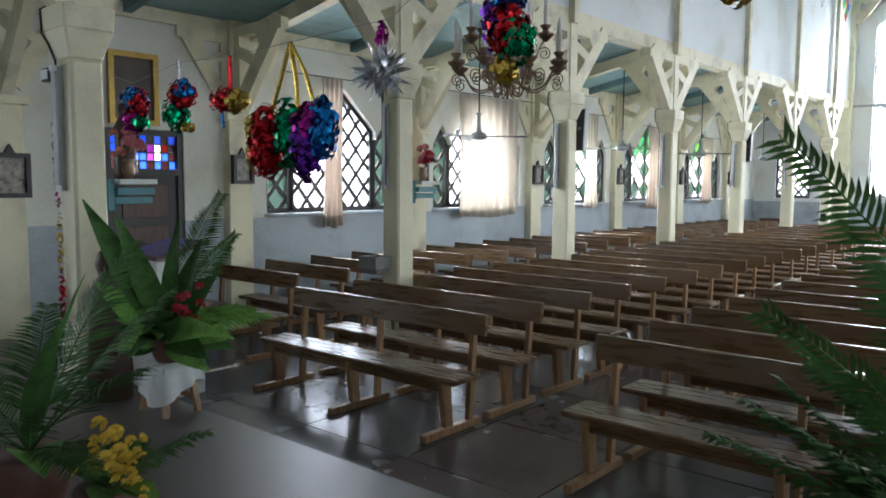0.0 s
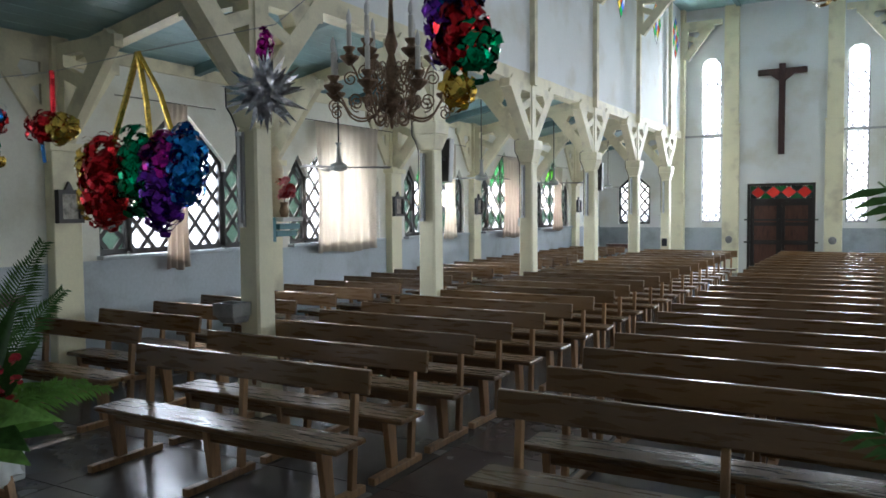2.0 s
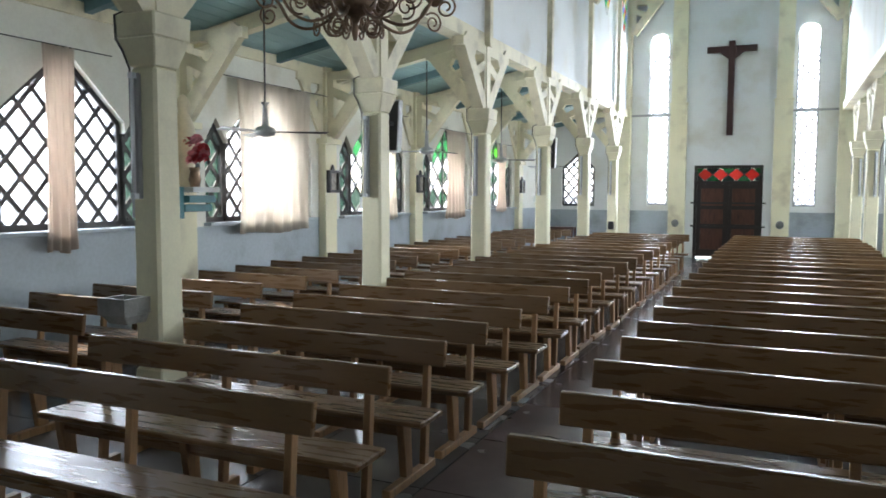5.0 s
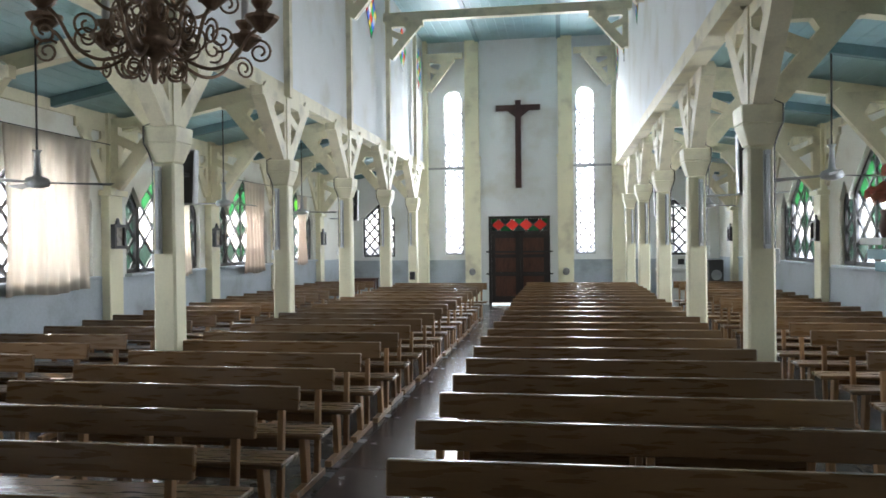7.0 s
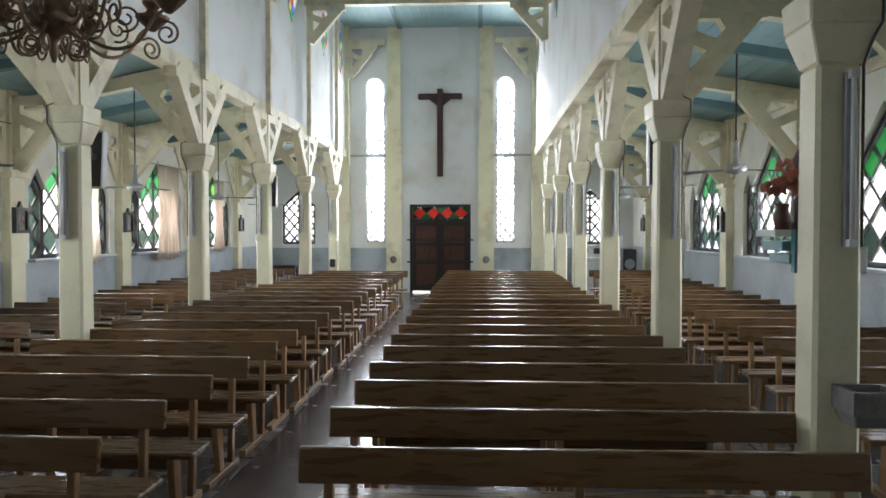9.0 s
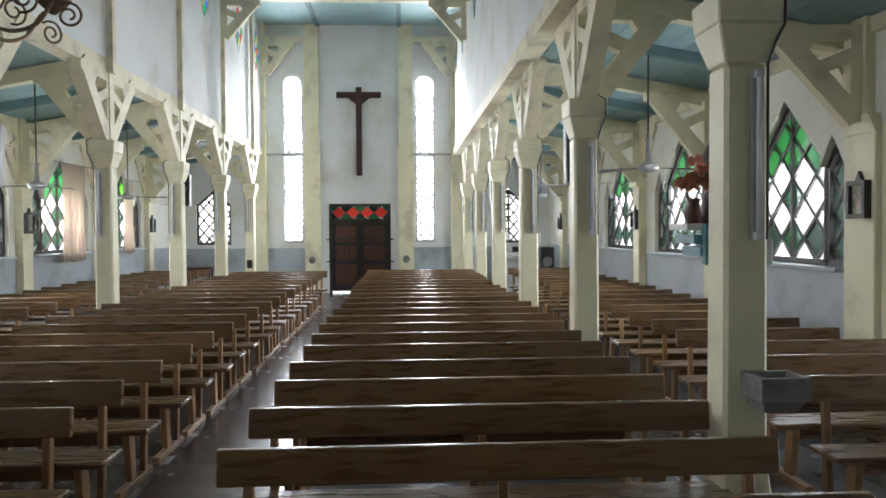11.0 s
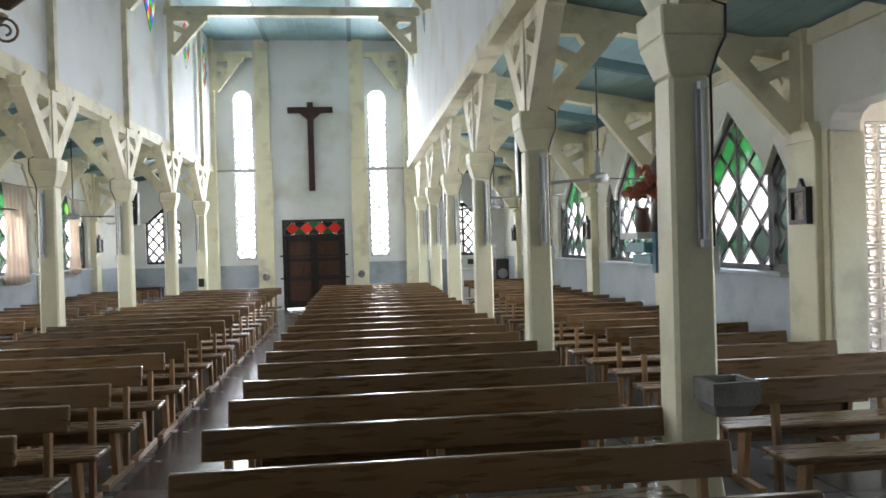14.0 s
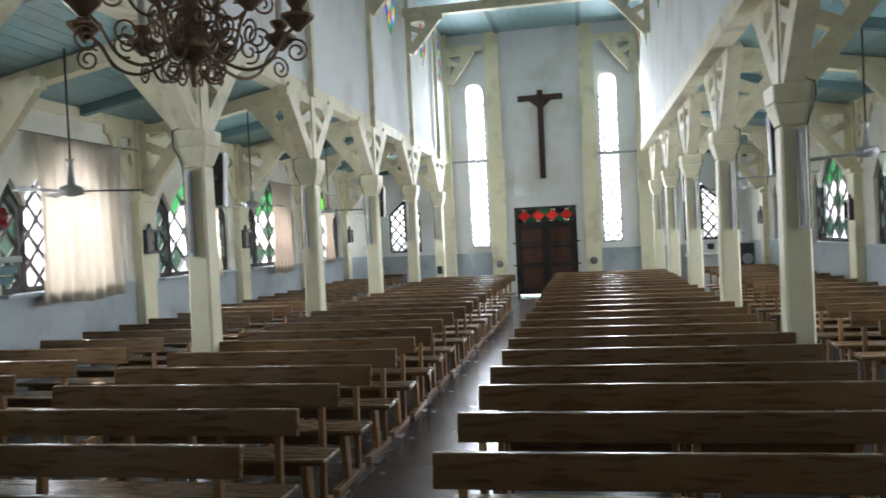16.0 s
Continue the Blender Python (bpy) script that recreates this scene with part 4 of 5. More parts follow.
for i in range(9):
    for j in range(4):
        w_, h_ = (y1 - y0 - 0.14) / 9, 0.38 / 4
        c_ = (y0 + 0.07 + (i + 0.5) * w_, 2.01 + (j + 0.5) * h_)
        k_ = 0.5
        quad = [(c_[0] - w_ * k_, c_[1] - h_ * k_), (c_[0] + w_ * k_, c_[1] - h_ * k_), (c_[0] + w_ * k_, c_[1] + h_ * k_), (c_[0] - w_ * k_, c_[1] + h_ * k_)]
        far_ = abs(abs(i - 4) - 2) + abs(j - 1.5)
        glz = M_CLEAR if far_ < 1 else rgw.choice([M_REDG, M_BLUEG, M_VIOLET]) if far_ < 2 else M_YELG if far_ < 2.2 and i % 4 == 2 else rgw.choice([M_DKRED, M_DKRED, M_BLUEG])
        o = new("pane", mesh_of(prism(bmesh.new(), quad, "x", -0.03, -0.024), "pane", glz))
        o.parent, o.visible_shadow = d2, False
for i in range(10):
    part("lead", boxm(-0.034, -0.018, y0 + 0.07 + i * w_ - 0.008, y0 + 0.07 + i * w_ + 0.008, 2.01, 2.39), M_BLACK, d2)
for j in range(1, 4):
    part("lead", boxm(-0.033, -0.019, y0 + 0.07, y1 - 0.07, 2.01 + j * h_ - 0.008, 2.01 + j * h_ + 0.008), M_BLACK, d2)
d2.matrix_world = pose(WL - 0.05, 0, 0)


# ---- curtains ----
def curtain(y0, y1, z0, z1, m, waves, label, x=WL + 0.16, amp=0.035, flare=0.0, rod=True):
    c = thing("curtain", label, "curtain", (x, y0, z0), 0, "window curtains")
    b = bmesh.new()
    nu, nz = waves * 8, 12
    g = []
    for j in range(nz + 1):
        f = j / nz
        row = []
        for i in range(nu + 1):
            u = i / nu
            yy = (u - 0.5) * (y1 - y0) * (1 + flare * (1 - f)) + (y1 - y0) / 2
            xx = amp * math.sin(u * waves * math.tau + 0.6 * math.sin(3 * f + u * 5)) * (0.6 + 0.6 * (1 - f)) + 0.02 * math.sin(f * 4 + u * 3)
            row.append(b.verts.new((xx, yy, f * (z1 - z0) + (0.02 * math.sin(u * 9) if j == 0 else 0))))
        g.append(row)
    for j in range(nz):
        for i in range(nu):
            b.faces.new((g[j][i], g[j][i + 1], g[j + 1][i + 1], g[j + 1][i]))
    o = part("cloth", b, m, c, smooth=True)
    sol = o.modifiers.new("thickness", "SOLIDIFY")
    sol.thickness = 0.003
    if rod:
        part("rod", tube(bmesh.new(), [(0, -0.7, z1 - z0), (0, y1 - y0 + 0.5, z1 - z0)], 0.007, 6), M_BLACK, c)


curtain(1.02, 1.36, 1.24, 3.30, M_CURT2, 4, "beige curtain drawn into a narrow bundle before a window", flare=0.15)
curtain(3.95, 5.62, 1.28, 3.36, M_CURT, 8, "sunlit cream curtain drawn across a window")
curtain(8.05, 8.5, 1.36, 3.30, M_CURT, 4, "cream curtain half drawn before a window", flare=0.3)
curtain(10.9, 11.9, 1.28, 3.20, M_CURT2, 6, "pinkish beige curtain hung before a window", flare=0.15)
curtain(14.1, 14.75, 1.36, 3.1, M_CURT2, 5, "pinkish beige curtain hung before a window", flare=0.15)


# ---- ceiling fans ----
def fan(x, y, z, turn):
    f = thing("ceiling_fan", "three-bladed dusty ceiling fan on a long rod", "fan", (x, y, z), turn, "ceiling fans")
    part("rod", tube(bmesh.new(), [(0, 0, 0.1), (0, 0, AISLE_C - z)], 0.011, 8), M_BLACK, f)
    part("motor", lathe(bmesh.new(), [(0.03, -0.06), (0.11, -0.04), (0.13, 0.0), (0.11, 0.04), (0.04, 0.07), (0.025, 0.30), (0.05, 0.34)], 18), M_STEEL, f, smooth=True)
    for i in range(3):
        b = hexa(bmesh.new(), [(0.11, -0.03, -0.012), (0.72, -0.07, -0.03), (0.74, 0.06, 0.0), (0.11, 0.03, 0.0), (0.11, -0.03, -0.006), (0.72, -0.07, -0.024), (0.74, 0.06, 0.006), (0.11, 0.03, 0.006)])
        o = part("blade", b, M_BLACK if i == 0 else M_STEEL, f)
        o.matrix_basis = pose(0, 0, 0, 0, 0, 120 * i)


for y, a in ((3.12, 25), (7.6, 70), (11.4, 10), (15.6, 50)):
    fan(-4.2, y, 2.56, a)
for y, a in ((5.0, 15), (8.6, 60), (12.2, 35)):
    fan(4.25, y, 2.60, a)
for s in (-1, 1):
    w = thing("wall_fan", "small round wall fan beside the entrance", "fan", (s * 1.37, E - 0.19, 1.0), 0, "wall fans")
    part("guard", lathe(bmesh.new(), [(0.02, -0.05), (0.09, -0.04), (0.11, 0.0), (0.09, 0.04), (0.02, 0.06)], 18), M_STONE, w).matrix_basis = pose(0, -0.16, 0, 90, 0, 20 * s)
    part("arm", boxm(-0.02, 0.02, -0.12, 0.03, -0.03, 0.02), M_BLACK, w)
sp = thing("stage_loudspeaker", "black box loudspeaker standing on the aisle floor", "loudspeaker", (5.25, 16.9, 0))
part("cabinet", boxm(-0.18, 0.18, -0.2, 0.2, 0, 1.35, bev=0.01), M_BLACK, sp)
for z in (0.35, 0.95):
    part("cone", lathe(bmesh.new(), [(0.02, -0.03), (0.13, 0.0), (0.14, 0.015)], 16), M_STEEL, sp).matrix_basis = pose(0, -0.205, z, 90, 0, 0)
cb = thing("side_altar", "white painted table altar by the end wall", "altar", (4.6, 18.1, 0))
part("slab_top", boxm(-0.7, 0.7, -0.3, 0.3, 1.0, 1.08, bev=0.008), M_WHITE, cb)
part("front", boxm(-0.55, 0.55, -0.22, 0.22, 0, 1.0), M_WHITE, cb)
part("retable", boxm(-0.6, 0.6, 0.23, 0.45, 1.09, 1.42), M_WHITE, cb)
# flat black plates stand in for the shaded depth of the pierced squares
for i in (-1, 0, 1):
    part("opening", prism(bmesh.new(), [(i * 0.35 - 0.09, 1.18), (i * 0.35 + 0.09, 1.18), (i * 0.35 + 0.09, 1.34), (i * 0.35 - 0.09, 1.34)], "y", 0.222, 0.228), M_BLACK, cb)


tb = thing("side_table", "small dark wooden table against the end wall", "table", (-4.55, 17.95, 0))
part("tabletop", boxm(-0.38, 0.38, -0.22, 0.22, 0.80, 0.84, bev=0.005), M_DOOR, tb)
part("apron", boxm(-0.32, 0.32, -0.17, 0.17, 0.70, 0.80), M_DOOR, tb)
for sx in (-1, 1):
    for sy in (-1, 1):
        part("leg", boxm(sx * 0.33 - 0.025, sx * 0.33 + 0.025, sy * 0.18 - 0.025, sy * 0.18 + 0.025, 0, 0.80, bev=0.004), M_DOOR, tb)
jb = thing("junction_box", "black electric junction box on a cream column", "electric box", (-NL, 5 * B - 0.125, 0.86))
part("casing", boxm(-0.07, 0.07, -0.07, 0.0, 0, 0.22, bev=0.008), M_BLACK, jb)
part("lid", boxm(-0.055, 0.055, -0.078, -0.07, 0.02, 0.20, bev=0.003), M_BLACK, jb)


# ---- chandelier ----
ch = thing("chandelier", "tarnished brass chandelier with scrolled arms and candle lamps", "chandelier", (-0.08, -1.82, 2.42))
part("stem", lathe(bmesh.new(), [(0.006, 0), (0.014, 0.03), (0.01, 0.06), (0.025, 0.085), (0.075, 0.11), (0.085, 0.15), (0.05, 0.19), (0.02, 0.22), (0.035, 0.27), (0.06, 0.31), (0.035, 0.36), (0.018, 0.42), (0.04, 0.48), (0.02, 0.55), (0.012, 0.70)], 16), M_BRASS, ch, smooth=True)
part("chain", tube(bmesh.new(), [(0, 0, 0.70), (0, 0, NAVE_C - 2.42)], 0.012, 6), M_BRASS, ch)


def smooth_line(pts, n=5):
    v = [Vector(p) for p in pts]
    out = []
    for i in range(len(v) - 1):
        a, b, c, d = v[max(i - 1, 0)], v[i], v[i + 1], v[min(i + 2, len(v) - 1)]
        for k in range(n):
            f = k / n
            out.append(0.5 * (2 * b + (c - a) * f + (2 * a - 5 * b + 4 * c - d) * f * f + (3 * b - 3 * c + d - a) * f ** 3))
    return out + [v[-1]]


def scroll(c, r, a0, turns, n):
    return [(c[0] + r * (1 - 0.75 * i / n) * math.cos(a0 + turns * math.tau * i / n), c[1] + r * (1 - 0.75 * i / n) * math.sin(a0 + turns * math.tau * i / n)) for i in range(n + 1)]


def arm_mesh(reach, z, rise):
    b = bmesh.new()
    prof = [(0.05, z), (reach * 0.25, z - 0.06), (reach * 0.5, z - 0.10), (reach * 0.72, z - 0.075), (reach * 0.86, z), (reach * 0.95, z + rise * 0.6), (reach, z + rise)]
    tube(b, smooth_line([(p[0], 0, p[1]) for p in prof]), 0.006, 6)
    for c, r, a, t_ in (((reach * 0.98, z - 0.045), 0.042, 2.4, -1.6), ((reach * 0.35, z + 0.0), 0.05, -1.6, 1.5), ((reach * 0.62, z - 0.0), 0.045, -1.8, 1.5), ((reach * 0.2, z - 0.10), 0.04, 1.2, -1.5)):
        tube(b, [(p[0], 0, p[1]) for p in scroll(c, r, a, t_, 22)], 0.0042, 5)
    lathe(b, [(0.010, -0.03), (0.03, -0.012), (0.055, 0.012), (0.058, 0.022), (0.03, 0.028), (0.018, 0.045), (0.034, 0.066), (0.036, 0.075)], 10, reach, 0, z + rise)
    return mesh_of(b, "arm", M_BRASS)


for reach, z, rise, n, off in ((0.35, 0.15, 0.05, 8, 12), (0.24, 0.33, 0.06, 6, 30)):
    am = arm_mesh(reach, z, rise)
    cm = mesh_of(lathe(bmesh.new(), [(0.014, 0), (0.014, 0.13), (0.010, 0.135)], 10, reach, 0, z + rise + 0.07), "candle", M_CANDLE)
    bmm = mesh_of(lathe(bmesh.new(), [(0.008, 0), (0.016, 0.02), (0.014, 0.05), (0.002, 0.085)], 8, reach, 0, z + rise + 0.205), "bulb", M_BULB)
    for i in range(n):
        o = new("arm", am)
        o.parent, o.matrix_basis = ch, pose(0, 0, 0, 0, 0, off + 360 / n * i)
        for nm, me in (("candle", cm), ("bulb", bmm)):
            q = new(nm, me)
            q.parent = o


# ---- foil decorations on strings ----
def foil_bits(bm, c, size, n, rg, piece):
    """Curled strips of foil round a centre."""
    for _ in range(n):
        d = Vector((rg.gauss(0, 1), rg.gauss(0, 1), rg.gauss(0, 1))).normalized()
        p = Vector(c) + Vector((d.x * size[0], d.y * size[1], d.z * size[2])) * rg.uniform(0.45, 1)
        u = d.orthogonal().normalized()
        u.rotate(Matrix.Rotation(rg.uniform(0, math.tau), 3, d))
        w = d.cross(u)
        l, h = piece * rg.uniform(0.7, 1.4), piece * rg.uniform(0.25, 0.45)
        pts = []
        for k in range(4):
            f = k / 3
            q = p + u * (l * (f - 0.5)) + d * (0.35 * l * math.sin(f * math.pi))
            pts.append((bm.verts.new(q - w * h * (1 - 0.5 * f)), bm.verts.new(q + w * h * (1 - 0.5 * f))))
        for a_, b_ in zip(pts, pts[1:]):
            bm.faces.new((a_[0], a_[1], b_[1], b_[0]))


def decoration(label, at, lumps, string=None, seed=1, size=1.0):
    """lumps: (colour, offset, size, pieces, length of a piece)."""
    d = thing("foil_decoration", label, "decoration", at, 0, "hanging foil decorations")
    d.matrix_world = pose(*at) @ Matrix.Scale(size, 4)
    rg = random.Random(seed)
    for col, off, size, n, ln in lumps:
        b = bmesh.new()
        foil_bits(b, off, size, n, rg, ln)
        part("foil_tuft", b, FOIL[col], d, "%s foil" % col)
    for s_ in string or ():
        part("ribbon", tube(bmesh.new(), s_[1], s_[2], 5), FOIL[s_[0]], d)
    return d


rgd = random.Random(3)
# the fringe of red, green and purple below a gold loop
decoration("wide foil fringe in red, green, purple and blue under gold ribbons", (0.32, -3.885, 2.065),
           [("red", (-0.26, 0, -0.02), (0.14, 0.08, 0.25), 330, 0.062), ("green", (-0.02, 0, 0.02), (0.11, 0.08, 0.22), 230, 0.062),
            ("purple", (0.14, 0, -0.05), (0.13, 0.08, 0.22), 240, 0.062), ("magenta", (0.16, 0, 0.06), (0.13, 0.08, 0.14), 190, 0.062),
            ("blue", (0.30, 0, 0.04), (0.10, 0.07, 0.19), 200, 0.062), ("gold", (-0.40, 0, 0.0), (0.05, 0.05, 0.20), 120, 0.05)],
           [("gold", [(0, 0, 0.58), (-0.10, 0, 0.36), (-0.2, 0, 0.16)], 0.016), ("gold", [(0, 0, 0.58), (0.05, 0, 0.34), (0.07, 0, 0.14)], 0.016), ("gold", [(0, 0, 0.58), (0.12, 0.02, 0.38), (0.2, 0.02, 0.18)], 0.014)], 5, 0.67)
decoration("red and gold foil bell with a ribbon", (-0.50, -3.63, 2.29),
           [("red", (-0.05, 0, 0), (0.12, 0.08, 0.08), 130, 0.05), ("gold", (0.07, 0, -0.01), (0.09, 0.07, 0.07), 90, 0.05)],
           [("red", [(0, 0, 0.28), (0, 0, 0.05)], 0.014), ("blue", [(-0.1, 0, -0.05), (-0.08, 0, -0.17)], 0.01)], 6, 0.80)
decoration("foil ball in green, red and blue", (-1.31, -3.44, 2.35),
           [("green", (-0.04, 0, -0.08), (0.10, 0.08, 0.13), 120, 0.05), ("red", (0.02, 0, 0.04), (0.11, 0.08, 0.10), 110, 0.05), ("blue", (0.06, 0, 0.07), (0.09, 0.07, 0.07), 80, 0.05), ("gold", (0.08, 0, -0.17), (0.06, 0.04, 0.03), 30, 0.04)],
           [("silver", [(0, 0, 0.26), (0, 0, 0.1)], 0.012)], 7, 0.92)
decoration("foil ball in blue, magenta and red", (-2.31, -3.21, 2.385),
           [("blue", (0.0, 0, 0.07), (0.10, 0.08, 0.08), 100, 0.05), ("magenta", (0, 0, -0.08), (0.10, 0.08, 0.09), 110, 0.05), ("red", (0.06, 0, 0.02), (0.08, 0.07, 0.13), 80, 0.05), ("green", (0.07, 0, -0.10), (0.07, 0.06, 0.06), 50, 0.05)], seed=8)
# silver star with spikes
sv = decoration("spiky silver foil star under a pink tassel", (0.765, -3.80, 2.305), [("silver", (0, 0, 0), (0.06, 0.06, 0.06), 60, 0.05), ("magenta", (0, 0, 0.16), (0.025, 0.025, 0.08), 50, 0.03)], seed=9, size=0.84)
for _ in range(90):
    b = bmesh.new()
    d_ = Vector((rgd.gauss(0, 1), rgd.gauss(0, 1), rgd.gauss(0, 0.9))).normalized()
    u_ = d_.orthogonal().normalized() * 0.026
    v_ = d_.cross(u_)
    l_ = rgd.uniform(0.10, 0.165)
    base_ = [b.verts.new(d_ * 0.03 + q) for q in (u_, -u_ * 0.5 + v_ * 0.87, -u_ * 0.5 - v_ * 0.87)]
    tip = b.verts.new(d_ * l_)
    for i in range(3):
        b.faces.new((base_[i], base_[(i + 1) % 3], tip))
    part("spike", b, FOIL["silver"], sv)
# the long column of coloured foil and the golden one
decoration("long column of blue, red and green foil ending in gold", (1.575, -4.10, 2.315),
           [("magenta", (-0.03, 0, 0.20), (0.06, 0.05, 0.07), 60, 0.035), ("blue", (0.0, 0, 0.12), (0.065, 0.055, 0.08), 110, 0.035), ("red", (0.01, 0, 0.0), (0.06, 0.06, 0.08), 120, 0.035),
            ("purple", (-0.03, 0, 0.03), (0.05, 0.05, 0.09), 70, 0.035), ("green", (0.04, 0, -0.03), (0.05, 0.05, 0.07), 70, 0.035), ("gold", (0, 0, -0.11), (0.04, 0.04, 0.04), 60, 0.03)], [("silver", [(0, 0, 0.2), (0, 0.0, 0.335)], 0.004)], seed=10)
decoration("green and purple foil flower with a gold bell", (2.25, -4.2, 2.345),
           [("green", (-0.05, 0, 0.02), (0.06, 0.05, 0.03), 60, 0.035), ("purple", (0.03, 0, 0.04), (0.06, 0.05, 0.03), 60, 0.035), ("blue", (0.06, 0, 0.01), (0.04, 0.04, 0.03), 40, 0.03), ("gold", (0.01, 0, -0.03), (0.04, 0.04, 0.045), 80, 0.03)], [("silver", [(0, 0, 0.04), (0, 0, 0.305)], 0.004)], seed=11)
decoration("thin pink and gold foil garland hung down a column", (-2.93, -B - 0.155, 1.75),
           [("magenta", (0, 0, 0.35), (0.02, 0.02, 0.5), 130, 0.03), ("gold", (0.01, 0, -0.35), (0.02, 0.02, 0.28), 80, 0.025), ("red", (0.01, 0, -0.75), (0.025, 0.02, 0.2), 70, 0.03), ("red", (0, 0, 0.9), (0.02, 0.02, 0.05), 30, 0.03)], seed=12)
st = thing("string", "thin cord carrying the foil decorations across the sanctuary", "string", (0, 0, 0))
part("cord", tube(bmesh.new(), [(-NL + 0.13, -B + 0.13, 2.66), (-2.31, -3.21, 2.56), (-1.31, -3.44, 2.58), (-0.50, -3.63, 2.51), (0.32, -3.885, 2.454), (0.80, -3.79, 2.50), (1.575, -4.10, 2.65), (2.25, -4.2, 2.62), (NR, -4.6, 2.9)], 0.0015, 5), M_STEEL, st)
fl = thing("flood_lamp", "small dark flood lamp on a column", "lamp", (-NL - 0.28, -B - 0.1, 2.66))
part("housing", boxm(-0.07, 0.07, -0.04, 0.04, -0.05, 0.05, bev=0.01), M_BLACK, fl)
part("lens", boxm(-0.055, 0.055, -0.046, -0.04, -0.035, 0.035), M_TUBE, fl)
part("arm", boxm(0.07, 0.17, -0.015, 0.015, -0.015, 0.015), M_BLACK, fl)


# ---- plants and flowers of the sanctuary ----
def frond(length, droop, n, leaf, rg, twist=0, wide=0.010):
    """A palm frond along +x, arching: midrib with folded leaflets."""
    b = bmesh.new()
    pts = []
    for i in range(11):
        f = i / 10
        pts.append(Vector((length * f * (1 - 0.25 * droop * f), 0, length * (0.62 * f - droop * f * f))))
    tube(b, pts, 0.007, 5, [1 - 0.08 * i for i in range(11)])
    for i in range(n):
        f = 0.18 + 0.82 * i / n
        k = min(9, int(f * 10))
        p = pts[k].lerp(pts[k + 1], f * 10 - k)
        tang = (pts[k + 1] - pts[k]).normalized()
        up = tang.cross(Vector((0, 1, 0)))
        c, sn = math.cos(math.radians(twist)), math.sin(math.radians(twist))
        side, up = Vector((0, 1, 0)) * c + up * sn, up * c - Vector((0, 1, 0)) * sn
        ll = leaf * (0.35 + 0.65 * math.sin(min(1, 0.15 + f) * math.pi) ** 0.6) * rg.uniform(0.85, 1.1)
        for s in (-1, 1):
            d = (side * (s * 0.85) + tang * 0.6 - up * rg.uniform(-0.05, 0.3)).normalized()
            w = tang * wide
            tip = p + d * ll - Vector((0, 0, 0.10 * ll))
            mid = p + d * ll * 0.5 + up * 0.006
            q = [b.verts.new(v) for v in (p - w * 0.5, mid - w, tip, mid + w, p + w * 0.5)]
            b.faces.new(q[0:2] + [q[3], q[4]])
            b.faces.new(q[1:4])
    return b


def blade(length, width, droop):
    """A broad leaf along +x, with a fold along its midrib."""
    b = bmesh.new()
    rows = []
    for i in range(9):
        f = i / 8
        w = width * math.sin(math.pi * f ** 0.75) * 0.5 + 0.004
        x, z = length * f * (1 - 0.2 * droop * f), length * (0.35 * f - droop * f * f)
        rows.append([b.verts.new((x, -w, z + w * 0.35)), b.verts.new((x, -w * 0.5, z + w * 0.1)), b.verts.new((x, 0, z)), b.verts.new((x, w * 0.5, z + w * 0.1)), b.verts.new((x, w, z + w * 0.35))])
    for p, q in zip(rows, rows[1:]):
        for k in range(4):
            b.faces.new((p[k], p[k + 1], q[k + 1], q[k]))
    return b


def foliage(parent, specs, seed, at=(0, 0, 0)):
    """specs: (kind, azimuth, pitch, length, width or leaflet, droop, bright, twist)."""
    rg = random.Random(seed)
    for spec in specs:
        kind, az, el, ln, wd, dr, br = spec[:7]
        tw = spec[7] if len(spec) > 7 else 0
        b = frond(ln, dr, int(16 + ln * 28), wd, rg, tw, 0.0085) if kind == "frond" else blade(ln, wd, dr)
        o = part("frond" if kind == "frond" else "leaf", b, M_LEAF2 if br else M_LEAF, parent, smooth=kind != "frond")
        o.matrix_basis = pose(*at, 0 if kind == 'frond' else tw, -(el - (28 if kind == 'frond' else 17)), az)


# white-draped stool with a big leaf arrangement
stool = thing("stool", "small wooden stool draped with a white cloth", "stool", (-1.90, -3.22, DAIS))
for sx in (-1, 1):
    for sy in (-1, 1):
        part("leg", hexa(bmesh.new(), [(sx * 0.15 - 0.02, sy * 0.12 - 0.02, 0), (sx * 0.15 + 0.02, sy * 0.12 - 0.02, 0), (sx * 0.15 + 0.02, sy * 0.12 + 0.02, 0), (sx * 0.15 - 0.02, sy * 0.12 + 0.02, 0),
                                       (sx * 0.11 - 0.02, sy * 0.09 - 0.02, 0.30), (sx * 0.11 + 0.02, sy * 0.09 - 0.02, 0.30), (sx * 0.11 + 0.02, sy * 0.09 + 0.02, 0.30), (sx * 0.11 - 0.02, sy * 0.09 + 0.02, 0.30)]), M_LEG, stool)
    part("rail", boxm(-0.12, 0.12, sx * 0.11 - 0.012, sx * 0.11 + 0.012, 0.08, 0.115), M_LEG, stool)
part("seat", boxm(-0.15, 0.15, -0.13, 0.13, 0.30, 0.33), M_LEG, stool)
drape = thing("cloth", "white cloth hanging in folds over a stool", "cloth", (-1.90, -3.22, DAIS))
b = bmesh.new()
rings = []
